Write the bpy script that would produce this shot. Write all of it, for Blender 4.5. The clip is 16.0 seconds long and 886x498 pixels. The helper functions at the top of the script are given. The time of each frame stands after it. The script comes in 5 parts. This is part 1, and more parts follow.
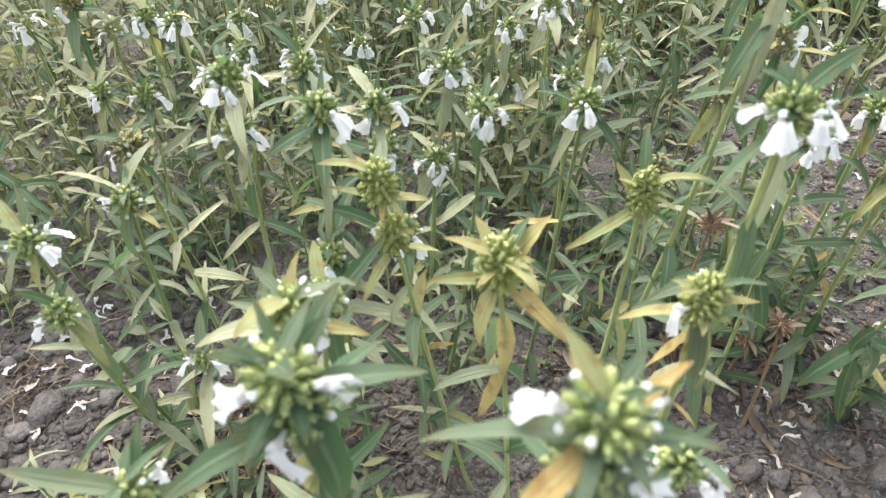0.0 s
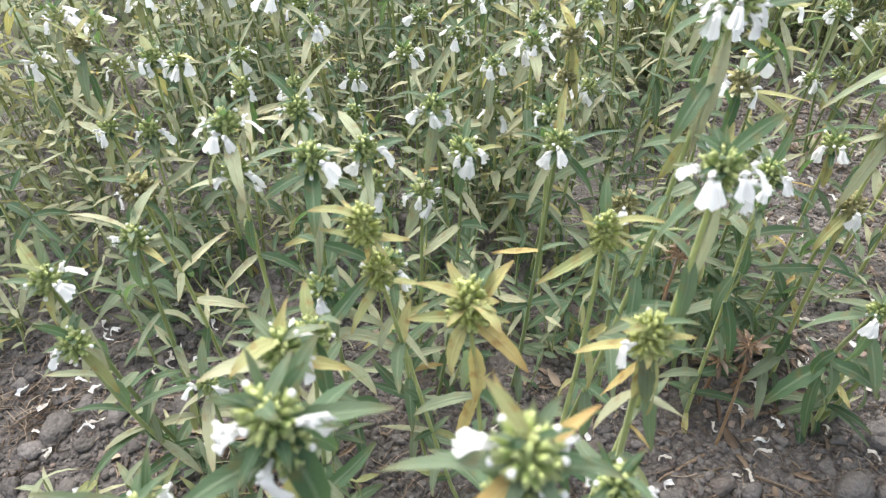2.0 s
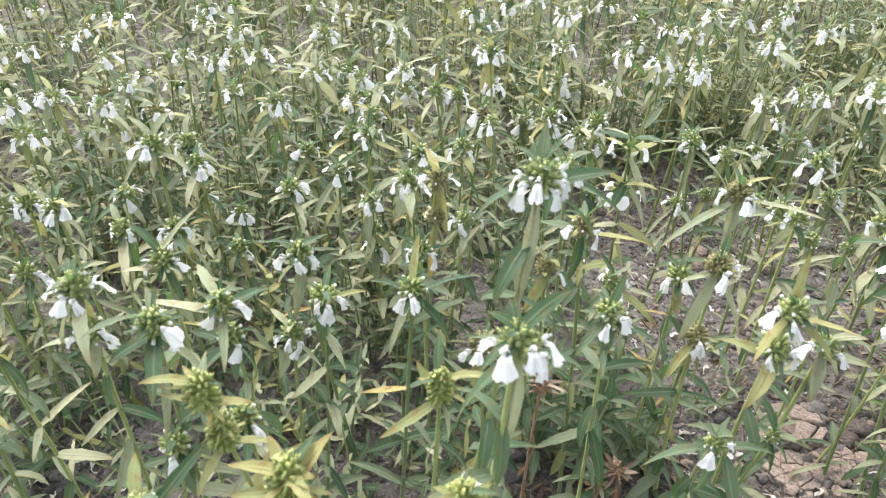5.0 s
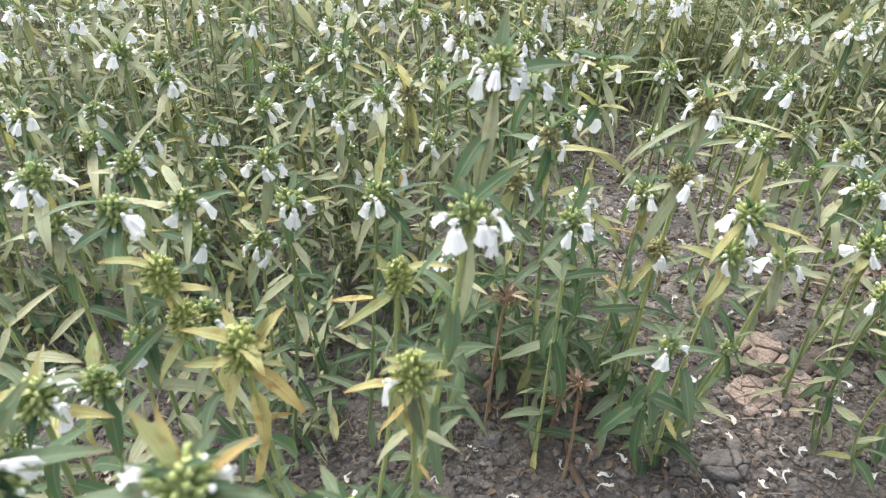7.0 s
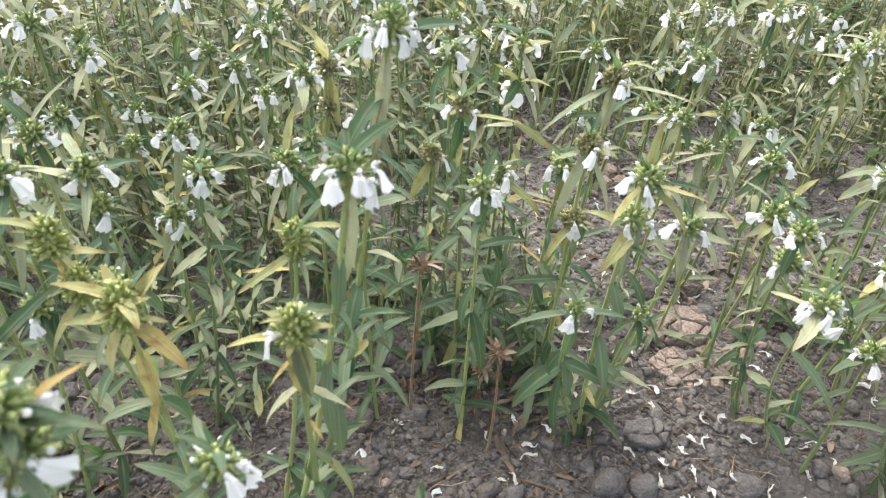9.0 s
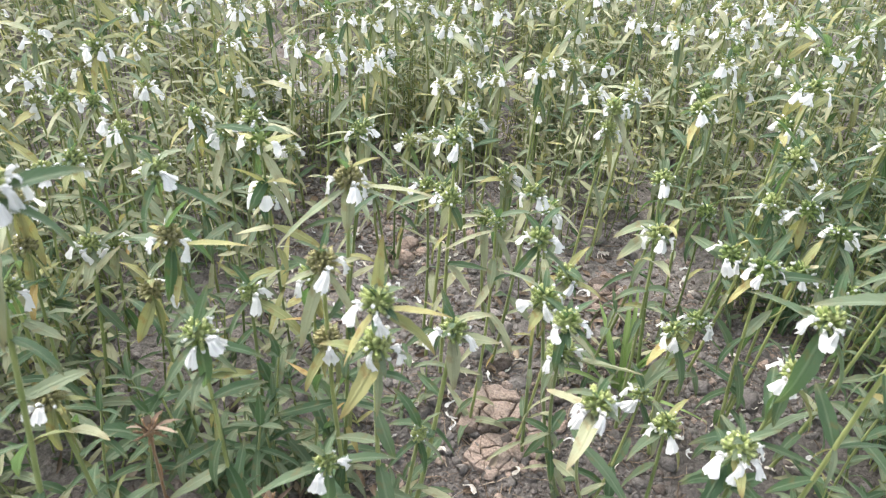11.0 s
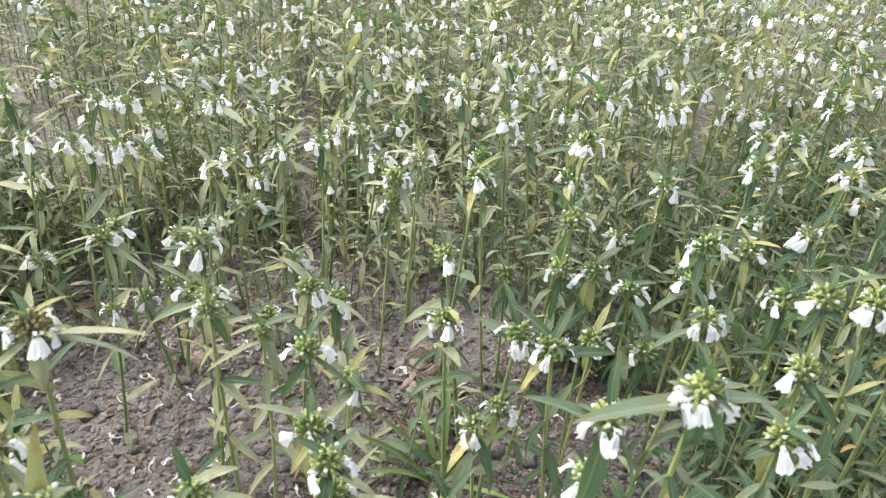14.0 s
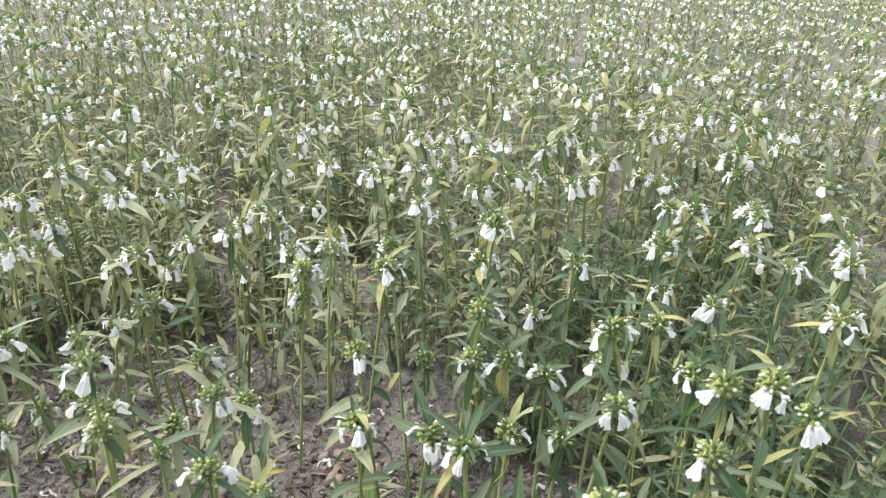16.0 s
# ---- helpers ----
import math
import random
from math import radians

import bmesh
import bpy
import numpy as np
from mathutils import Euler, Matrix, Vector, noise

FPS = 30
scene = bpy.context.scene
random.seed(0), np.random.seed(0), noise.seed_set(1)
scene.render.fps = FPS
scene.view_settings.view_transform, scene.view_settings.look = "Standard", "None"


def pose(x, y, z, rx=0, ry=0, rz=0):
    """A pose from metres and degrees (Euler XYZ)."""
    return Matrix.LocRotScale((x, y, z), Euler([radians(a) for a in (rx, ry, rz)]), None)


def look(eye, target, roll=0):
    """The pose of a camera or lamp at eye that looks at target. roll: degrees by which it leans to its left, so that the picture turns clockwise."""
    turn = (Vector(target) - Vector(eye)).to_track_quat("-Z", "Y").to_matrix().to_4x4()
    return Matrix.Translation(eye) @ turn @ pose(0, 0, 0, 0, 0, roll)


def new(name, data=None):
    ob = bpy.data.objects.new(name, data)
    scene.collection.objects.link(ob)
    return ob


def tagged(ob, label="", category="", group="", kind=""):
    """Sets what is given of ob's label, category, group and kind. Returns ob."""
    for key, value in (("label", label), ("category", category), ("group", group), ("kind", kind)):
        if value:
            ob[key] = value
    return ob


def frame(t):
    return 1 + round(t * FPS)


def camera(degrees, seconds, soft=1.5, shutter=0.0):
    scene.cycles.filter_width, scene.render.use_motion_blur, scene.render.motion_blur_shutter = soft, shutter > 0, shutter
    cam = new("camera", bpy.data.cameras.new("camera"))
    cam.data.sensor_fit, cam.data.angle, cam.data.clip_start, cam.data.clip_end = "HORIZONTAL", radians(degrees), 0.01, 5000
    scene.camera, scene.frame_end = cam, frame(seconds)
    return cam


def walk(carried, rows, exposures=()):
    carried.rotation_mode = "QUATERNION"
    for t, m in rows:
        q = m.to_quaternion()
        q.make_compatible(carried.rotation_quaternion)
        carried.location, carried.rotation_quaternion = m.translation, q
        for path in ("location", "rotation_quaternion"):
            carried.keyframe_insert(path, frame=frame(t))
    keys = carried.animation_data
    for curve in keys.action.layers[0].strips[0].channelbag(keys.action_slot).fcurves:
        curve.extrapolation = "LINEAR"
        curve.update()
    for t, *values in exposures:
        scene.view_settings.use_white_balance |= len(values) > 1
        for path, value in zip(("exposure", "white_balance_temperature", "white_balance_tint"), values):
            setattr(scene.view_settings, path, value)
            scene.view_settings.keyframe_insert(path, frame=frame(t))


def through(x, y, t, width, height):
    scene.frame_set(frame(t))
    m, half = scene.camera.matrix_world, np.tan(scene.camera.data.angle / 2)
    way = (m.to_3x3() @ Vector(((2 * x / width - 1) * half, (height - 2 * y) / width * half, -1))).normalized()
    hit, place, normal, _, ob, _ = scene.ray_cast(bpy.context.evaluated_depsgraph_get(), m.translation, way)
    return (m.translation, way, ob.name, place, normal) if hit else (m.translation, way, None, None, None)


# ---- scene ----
cam = camera(64.7, 16.0, soft=1.15)
cam.data.dof.use_dof, cam.data.dof.focus_distance, cam.data.dof.aperture_fstop = True, 1.1, 19.0      # heads right under the lens are out of focus
METRES, EYE, TILT, LEAN, TURN = 0.5, 0.528, -45.0, 1.0, 0.0
ROWS = [
    (0.0, 0.0, 0.0, 0.0, 0.0, 0.0, -0.0),
    (0.5, 0.0051, -0.024, 0.0065, 0.34, -0.86, -0.21),
    (1.0, 0.0098, -0.0435, 0.0092, 0.59, -0.5, -0.07),
    (1.5, 0.0141, -0.0528, 0.016, 0.67, 0.17, 0.14),
    (2.0, 0.0254, -0.0675, 0.0287, 0.26, 0.77, 0.37),
    (2.5, 0.0432, -0.0763, 0.0431, -0.38, 1.72, 0.29),
    (3.0, 0.091, -0.0856, 0.0868, -1.7, 3.32, 3.13),
    (3.5, 0.1158, -0.0877, 0.1024, -2.4, 4.81, 3.73),
    (4.0, 0.1297, -0.1023, 0.1042, -3.31, 6.93, 3.16),
    (6.5, 0.1496, -0.1156, 0.0729, -4.9, 8.51, 2.25),
    (7.0, 0.1679, -0.1104, 0.02, -5.45, 4.82, 1.78),
    (7.5, 0.1865, -0.1103, -0.012, -6.36, 2.7, 2.44),
    (8.0, 0.1962, -0.1256, -0.0299, -6.43, 2.82, 1.81),
    (10.5, 0.3859, -0.0696, 0.0385, -15.31, 7.01, 8.86),
    (11.0, 0.4463, -0.0383, 0.0739, -18.57, 6.9, 12.39),
    (11.5, 0.5001, -0.0088, 0.0963, -21.52, 6.25, 15.06),
    (12.0, 0.5576, 0.0103, 0.1043, -24.54, 6.37, 16.69),
    (12.5, 0.5914, 0.0161, 0.1161, -25.73, 6.05, 18.76),
    (13.0, 0.6046, 0.0147, 0.1225, -26.48, 6.03, 19.62),
    (13.5, 0.634, 0.0121, 0.1318, -27.5, 5.95, 20.91),
    (14.0, 0.6511, 0.0122, 0.1346, -29.42, 7.19, 21.34),
    (14.5, 0.6732, 0.0093, 0.1468, -32.14, 8.34, 22.79),
    (15.0, 0.6844, 0.0063, 0.1575, -32.55, 8.28, 23.66),
    (15.5, 0.7078, -0.0104, 0.1692, -33.32, 8.54, 25.08),
    (16.0, 0.7182, -0.0205, 0.1755, -34.21, 9.7, 25.32),
]
walk(cam, [(t, pose(0, 0, EYE, TILT, LEAN, TURN) @ pose(METRES * x, METRES * y, METRES * z, 90 + pitch, roll, yaw)) for t, x, y, z, yaw, pitch, roll in ROWS],
     exposures=((0.0, 1.72), (4.0, 1.72), (7.0, 1.63), (10.5, 1.71), (13.0, 1.61), (16.0, 1.45)))

# ---- world and sun ----
SUN_UP, SUN_ROUND = 58.0, 335.0      # degrees: height of the sun, and its bearing from +y towards +x
world = bpy.data.worlds.new("hazy_sky")
scene.world = world
world.use_nodes = True
wn = world.node_tree.nodes
sky = wn.new("ShaderNodeTexSky")
sky.sky_type = "NISHITA"
sky.sun_disc = False
sky.sun_elevation, sky.sun_rotation = radians(SUN_UP), radians(SUN_ROUND)
sky.air_density, sky.dust_density, sky.ozone_density = 1.2, 3.5, 1.0
wn["Background"].inputs["Strength"].default_value = 0.15
haze = wn.new("ShaderNodeHueSaturation")     # thin cloud takes most of the blue out of the sky
haze.inputs["Saturation"].default_value = 0.45
world.node_tree.links.new(sky.outputs[0], haze.inputs["Color"])
world.node_tree.links.new(haze.outputs[0], wn["Background"].inputs["Color"])
sun_data = bpy.data.lights.new("sun", "SUN")
sun_data.energy, sun_data.angle, sun_data.color = 1.7, radians(60), (1.0, 0.95, 0.87)
sun = new("sun", sun_data)
sun_way = Vector((math.sin(radians(SUN_ROUND)) * math.cos(radians(SUN_UP)), math.cos(radians(SUN_ROUND)) * math.cos(radians(SUN_UP)), math.sin(radians(SUN_UP))))
sun.matrix_world = look(sun_way * 20, (0, 0, 0))


# ---- materials ----
class Nodes:
    """A short hand for node trees."""

    def __init__(self, name):
        self.mat = bpy.data.materials.new(name)
        self.mat.use_nodes = True
        self.tree = self.mat.node_tree
        self.tree.nodes.clear()

    def add(self, kind, ins=None, **props):
        n = self.tree.nodes.new("ShaderNode" + kind)
        if "operation" in props:
            n.operation = props["operation"]
        if "data_type" in props:
            n.data_type, n.blend_type = props["data_type"], props["blend_type"]
        for k, v in (ins or {}).items():
            if isinstance(v, bpy.types.NodeSocket):
                self.tree.links.new(v, n.inputs[k])
            else:
                n.inputs[k].default_value = v
        return n

    def math(self, op, a, b=0.0, c=0.0):
        return self.add("Math", {0: a, 1: b, 2: c}, operation=op).outputs[0]

    def mix(self, f, a, b, blend="MIX"):
        n = self.add("Mix", {"Factor": f}, data_type="RGBA", blend_type=blend)
        for k, v in ((6, a), (7, b)):
            if isinstance(v, bpy.types.NodeSocket):
                self.tree.links.new(v, n.inputs[k])
            else:
                n.inputs[k].default_value = (*v, 1)
        return n.outputs[2]

    def ramp(self, f, stops, smooth=False):
        n = self.add("ValToRGB", {"Fac": f})
        n.color_ramp.interpolation = "EASE" if smooth else "LINEAR"
        e = n.color_ramp.elements
        while len(e) < len(stops):
            e.new(0.5)
        for el, (p, c) in zip(e, stops):
            el.position = p
            el.color = (*c, 1) if isinstance(c, tuple) else (c, c, c, 1)
        return n.outputs[0]

    def noise(self, scale, detail=4.0, rough=0.55, vec=None):
        vec = vec or self.add("TexCoord").outputs["Object"]
        return self.add("TexNoise", {"Scale": scale, "Detail": detail, "Roughness": rough, "Vector": vec}).outputs["Fac"]

    def chance(self):
        """A random number for each thing, and within it for each separate piece."""
        a = self.add("ObjectInfo").outputs["Random"]
        b = self.add("NewGeometry").outputs["Random Per Island"]
        return self.math("FRACT", self.math("ADD", a, b))

    def bump(self, height, strength, distance):
        return self.add("Bump", {"Height": height, "Strength": strength, "Distance": distance}).outputs[0]

    def skin(self, color, rough, normal=None, through=0.0, glow=None, spec=0.4, sheen=0.0):
        """A principled surface, with some light let through (through) in the colour glow."""
        p = self.add("BsdfPrincipled", {"Roughness": rough, "Specular IOR Level": spec, "Sheen Weight": sheen, "Base Color": color})
        if normal is not None:
            self.tree.links.new(normal, p.inputs["Normal"])
        shader = p.outputs[0]
        if through:
            t = self.add("BsdfTranslucent", {"Color": glow if glow is not None else color})
            shader = self.add("MixShader", {0: through, 1: shader, 2: t.outputs[0]}).outputs[0]
        out = self.add("OutputMaterial")
        self.tree.links.new(shader, out.inputs["Surface"])
        return self.mat


def leaf_material(name, stops, glow, rib, spots=0.0):
    n = Nodes(name)
    uv = n.add("UVMap").outputs["UV"]
    sep = n.add("SeparateXYZ", {0: uv})
    u, v = sep.outputs[0], sep.outputs[1]
    side = n.math("ABSOLUTE", n.math("SUBTRACT", u, 0.5))
    midrib = n.ramp(side, [(0.0, 1.0), (0.05, 0.75), (0.10, 0.0)])
    slant = n.math("SUBTRACT", n.math("MULTIPLY", v, 9.0), n.math("MULTIPLY", side, 5.0))
    veins = n.math("SINE", n.math("MULTIPLY", slant, 6.2832))
    veins01 = n.math("MULTIPLY_ADD", veins, 0.5, 0.5)
    mottle = n.noise(160.0, 4.0)
    base = n.ramp(n.chance(), stops)
    base = n.mix(n.math("MULTIPLY", mottle, 0.55), base, n.mix(0.5, base, (0.03, 0.06, 0.015)))
    base = n.mix(n.math("MULTIPLY", veins01, 0.05), base, n.mix(0.5, base, rib))
    base = n.mix(n.math("MULTIPLY", midrib, 0.35), base, rib)
    if spots:
        worn = n.ramp(n.noise(95.0, 5.0, 0.7), [(0.56, 0.0), (0.68, spots)])
        tip = n.math("MULTIPLY", n.ramp(v, [(0.72, 0.0), (1.0, 1.0)]), spots)
        base = n.mix(n.math("MAXIMUM", worn, tip), base, (0.20, 0.095, 0.03))
    rise = n.math("SUBTRACT", n.math("MULTIPLY", veins01, 0.22), n.math("MULTIPLY", midrib, 1.3))
    rise = n.math("ADD", rise, n.math("MULTIPLY", mottle, 0.7))
    return n.skin(base, 0.66, n.bump(rise, 0.6, 0.0007), 0.31, n.mix(0.5, base, glow), 0.25, 0.10)


leaf_green = leaf_material("leaf_green", [(0.0, (0.033, 0.067, 0.039)), (0.3, (0.051, 0.095, 0.051)), (0.55, (0.080, 0.124, 0.072)), (0.8, (0.122, 0.160, 0.104)), (1.0, (0.196, 0.226, 0.150))], (0.20, 0.38, 0.08), (0.25, 0.31, 0.20), 0.3)
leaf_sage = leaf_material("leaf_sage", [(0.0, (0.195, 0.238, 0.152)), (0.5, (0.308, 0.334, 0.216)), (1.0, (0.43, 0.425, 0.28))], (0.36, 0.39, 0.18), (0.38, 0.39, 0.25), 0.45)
leaf_olive = leaf_material("leaf_olive", [(0.0, (0.225, 0.255, 0.115)), (0.6, (0.315, 0.32, 0.145)), (1.0, (0.41, 0.375, 0.165))], (0.44, 0.42, 0.12), (0.38, 0.38, 0.18), 0.6)
leaf_yellow = leaf_material("leaf_yellow", [(0.0, (0.44, 0.40, 0.17)), (0.6, (0.48, 0.38, 0.15)), (1.0, (0.42, 0.28, 0.11))], (0.55, 0.44, 0.14), (0.52, 0.47, 0.25), 0.7)
leaf_rust = leaf_material("leaf_rust", [(0.0, (0.24, 0.13, 0.075)), (1.0, (0.17, 0.095, 0.062))], (0.33, 0.16, 0.07), (0.30, 0.19, 0.12), 0.5)

blade_green = leaf_material("blade_green", [(0.0, (0.115, 0.20, 0.062)), (1.0, (0.19, 0.275, 0.095))], (0.26, 0.42, 0.08), (0.27, 0.34, 0.15))


def stem_material(name, low, high, vary=0.0):
    n = Nodes(name)
    streak = n.add("Mapping", {"Vector": n.add("TexCoord").outputs["Object"], "Scale": (1.0, 1.0, 0.08)}).outputs[0]
    f = n.noise(420.0, 4.0, 0.6, streak)
    c = n.mix(n.ramp(f, [(0.3, 0.0), (0.7, 1.0)]), low, high)
    if vary:                           # some stems are a deeper green
        c = n.mix(n.math("MULTIPLY", n.chance(), vary), c, (0.10, 0.165, 0.05))
    c = n.mix(n.math("MULTIPLY", n.noise(35.0), 0.35), c, (0.16, 0.115, 0.05))
    return n.skin(c, 0.6, n.bump(f, 0.5, 0.0007), spec=0.35, sheen=0.15)


stem_green = stem_material("stem_green", (0.22, 0.28, 0.085), (0.40, 0.45, 0.16), 0.85)
root_brown = stem_material("root_brown", (0.085, 0.055, 0.036), (0.19, 0.135, 0.095))
stem_dry = stem_material("stem_dry", (0.15, 0.085, 0.042), (0.30, 0.19, 0.10))


def calyx_material(name, stops, tip):
    n = Nodes(name)
    uv = n.add("UVMap").outputs["UV"]
    sep = n.add("SeparateXYZ", {0: uv})
    ribs = n.math("SINE", n.math("MULTIPLY", sep.outputs[0], 37.7))
    c = n.ramp(n.chance(), stops)
    c = n.mix(n.ramp(sep.outputs[1], [(0.30, 0.0), (0.6, 0.75)]), c, tip)
    c = n.mix(n.math("MULTIPLY", n.noise(300.0), 0.4), c, n.mix(0.6, c, (0.05, 0.07, 0.01)))
    return n.skin(c, 0.6, n.bump(ribs, 0.35, 0.0003), 0.15, n.mix(0.5, c, (0.4, 0.5, 0.08)), 0.3, 0.15)


calyx_green = calyx_material("calyx_green", [(0.0, (0.20, 0.285, 0.08)), (0.6, (0.31, 0.385, 0.12)), (1.0, (0.41, 0.455, 0.17))], (0.50, 0.55, 0.24))
calyx_fresh = calyx_material("calyx_fresh", [(0.0, (0.13, 0.22, 0.055)), (0.6, (0.21, 0.31, 0.08)), (1.0, (0.29, 0.37, 0.12))], (0.40, 0.48, 0.18))
# calyx_green with light put into its colour, against the shade inside further heads
calyx_lit = calyx_material("calyx_lit", [(0.0, (0.29, 0.345, 0.12)), (0.6, (0.42, 0.455, 0.17)), (1.0, (0.51, 0.52, 0.24))], (0.58, 0.60, 0.31))
calyx_ripe = calyx_material("calyx_ripe", [(0.0, (0.25, 0.31, 0.075)), (0.6, (0.35, 0.40, 0.10)), (1.0, (0.41, 0.43, 0.12))], (0.50, 0.54, 0.22))
calyx_old = calyx_material("calyx_old", [(0.0, (0.19, 0.185, 0.07)), (0.6, (0.285, 0.275, 0.105)), (1.0, (0.36, 0.335, 0.14))], (0.37, 0.33, 0.17))
calyx_dead = calyx_material("calyx_dead", [(0.0, (0.19, 0.10, 0.055)), (1.0, (0.34, 0.20, 0.12))], (0.40, 0.27, 0.18))


def petal_material(name, white, shade, through):
    n = Nodes(name)
    uv = n.add("UVMap").outputs["UV"]
    sep = n.add("SeparateXYZ", {0: uv})
    veins = n.math("SINE", n.math("MULTIPLY", sep.outputs[0], 44.0))
    c = n.mix(n.ramp(sep.outputs[1], [(0.0, 0.55), (0.35, 0.0)]), white, shade)
    c = n.mix(n.math("MULTIPLY", n.noise(220.0), 0.25), c, shade)
    return n.skin(c, 0.5, n.bump(veins, 0.4, 0.0004), through, white_glow(n, c), 0.3, 0.1)


def white_glow(n, c):
    return n.mix(0.3, c, (0.9, 0.9, 0.84))


petal_white = petal_material("petal_white", (0.91, 0.91, 0.92), (0.76, 0.77, 0.73), 0.42)
petal_faded = petal_material("petal_faded", (0.72, 0.68, 0.63), (0.44, 0.37, 0.29), 0.15)


def soil_material(name, stops, relief=1.0, crust=None):
    n = Nodes(name)
    at = n.add("NewGeometry").outputs["Position"]
    big, mid, fine = n.noise(7.0, 3.0, 0.55, at), n.noise(75.0, 5.0, 0.6, at), n.noise(480.0, 5.0, 0.65, at)
    c = n.ramp(n.math("ADD", n.math("MULTIPLY", big, 0.55), n.math("MULTIPLY", mid, 0.45)), stops)
    if crust:                          # drier, paler earth outside a darker patch, with uneven edges
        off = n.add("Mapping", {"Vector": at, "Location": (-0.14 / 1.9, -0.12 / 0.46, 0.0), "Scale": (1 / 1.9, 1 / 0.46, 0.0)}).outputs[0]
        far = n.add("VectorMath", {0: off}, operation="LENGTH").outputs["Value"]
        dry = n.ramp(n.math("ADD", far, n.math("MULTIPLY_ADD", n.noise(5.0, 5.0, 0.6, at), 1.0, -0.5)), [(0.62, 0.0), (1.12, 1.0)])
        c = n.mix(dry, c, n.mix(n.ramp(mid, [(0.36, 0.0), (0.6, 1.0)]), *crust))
    c = n.mix(n.math("MULTIPLY", n.ramp(fine, [(0.38, 1.0), (0.6, 0.0)]), 0.5), c, (0.045, 0.036, 0.030))
    grit = n.add("TexVoronoi", {"Vector": at, "Scale": 260.0})
    c = n.mix(n.math("MULTIPLY", n.add("SeparateXYZ", {0: grit.outputs["Color"]}).outputs[0], 0.35), c, n.mix(0.6, c, (0.26, 0.24, 0.215)))
    c = n.mix(n.math("MULTIPLY", n.chance(), 0.35), c, (0.165, 0.152, 0.146))
    h = n.math("ADD", n.math("MULTIPLY", mid, 0.6), n.math("MULTIPLY", fine, 0.4))
    h = n.math("SUBTRACT", h, n.math("MULTIPLY", grit.outputs["Distance"], 0.6))
    return n.skin(c, 0.93, n.bump(h, 0.9, 0.003 * relief), spec=0.15)


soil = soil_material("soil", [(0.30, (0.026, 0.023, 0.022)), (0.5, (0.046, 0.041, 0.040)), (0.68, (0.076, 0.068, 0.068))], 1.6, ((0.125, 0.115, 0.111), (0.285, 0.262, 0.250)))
clod_grey = soil_material("clod_grey", [(0.30, (0.070, 0.064, 0.064)), (0.5, (0.116, 0.107, 0.106)), (0.7, (0.180, 0.166, 0.164))], 1.0, ((0.145, 0.134, 0.130), (0.31, 0.288, 0.276)))
clod_dark = soil_material("clod_dark", [(0.30, (0.026, 0.024, 0.024)), (0.5, (0.044, 0.041, 0.041)), (0.7, (0.074, 0.069, 0.068))])
clod_pale = soil_material("clod_pale", [(0.30, (0.258, 0.192, 0.157)), (0.5, (0.344, 0.260, 0.215)), (0.7, (0.404, 0.315, 0.268))])
clod_brown = soil_material("clod_brown", [(0.30, (0.050, 0.038, 0.033)), (0.5, (0.085, 0.065, 0.057)), (0.7, (0.125, 0.099, 0.089))])


def straw_material():
    n = Nodes("straw")
    c = n.ramp(n.chance(), [(0.0, (0.085, 0.060, 0.042)), (0.5, (0.19, 0.145, 0.108)), (1.0, (0.33, 0.272, 0.212))])
    return n.skin(n.mix(n.math("MULTIPLY", n.noise(200.0), 0.4), c, (0.10, 0.065, 0.045)), 0.85, spec=0.2)


straw = straw_material()

# ---- mesh tools ----
class Geo:
    """Triangles with a texture place for each corner point and a material number for each face."""

    def __init__(self, v=(), f=(), uv=(), m=()):
        self.v = np.array(v, float).reshape(-1, 3)
        self.f = np.array(f, int).reshape(-1, 3)
        self.uv = np.array(uv, float).reshape(-1, 2)
        self.m = np.array(m, int).reshape(-1)

    def moved(self, m):
        a = np.array(m)
        return Geo(self.v @ a[:3, :3].T + a[:3, 3], self.f, self.uv, self.m)

    def with_slot(self, k):
        return Geo(self.v, self.f, self.uv, np.full(len(self.f), k))


def joined(geos):
    at, v, f, uv, m = 0, [], [], [], []
    for g in geos:
        v.append(g.v), f.append(g.f + at), uv.append(g.uv), m.append(g.m)
        at += len(g.v)
    return Geo(np.concatenate(v), np.concatenate(f), np.concatenate(uv), np.concatenate(m))


def to_mesh(name, g, mats, smooth=True):
    me = bpy.data.meshes.new(name)
    n = len(g.f)
    me.vertices.add(len(g.v)), me.loops.add(3 * n), me.polygons.add(n)
    me.vertices.foreach_set("co", g.v.astype(np.float32).ravel())
    me.loops.foreach_set("vertex_index", g.f.astype(np.int32).ravel())
    me.polygons.foreach_set("loop_start", np.arange(0, 3 * n, 3, dtype=np.int32))
    me.polygons.foreach_set("material_index", g.m.astype(np.int32))
    me.polygons.foreach_set("use_smooth", np.full(n, smooth))
    layer = me.uv_layers.new(name="UVMap")
    layer.data.foreach_set("uv", g.uv[g.f.ravel()].astype(np.float32).ravel())
    for m in mats:
        me.materials.append(m)
    me.update(calc_edges=True)
    me.validate()
    return me


def sheet(points, uvs, slot=0):
    """A Geo from a grid (rows x columns x 3) of points."""
    r, c = points.shape[:2]
    i = np.arange(r * c).reshape(r, c)
    a, b, d, e = i[:-1, :-1].ravel(), i[:-1, 1:].ravel(), i[1:, 1:].ravel(), i[1:, :-1].ravel()
    f = np.concatenate([np.stack([a, b, d], 1), np.stack([a, d, e], 1)])
    return Geo(points.reshape(-1, 3), f, uvs.reshape(-1, 2), np.full(len(f), slot))


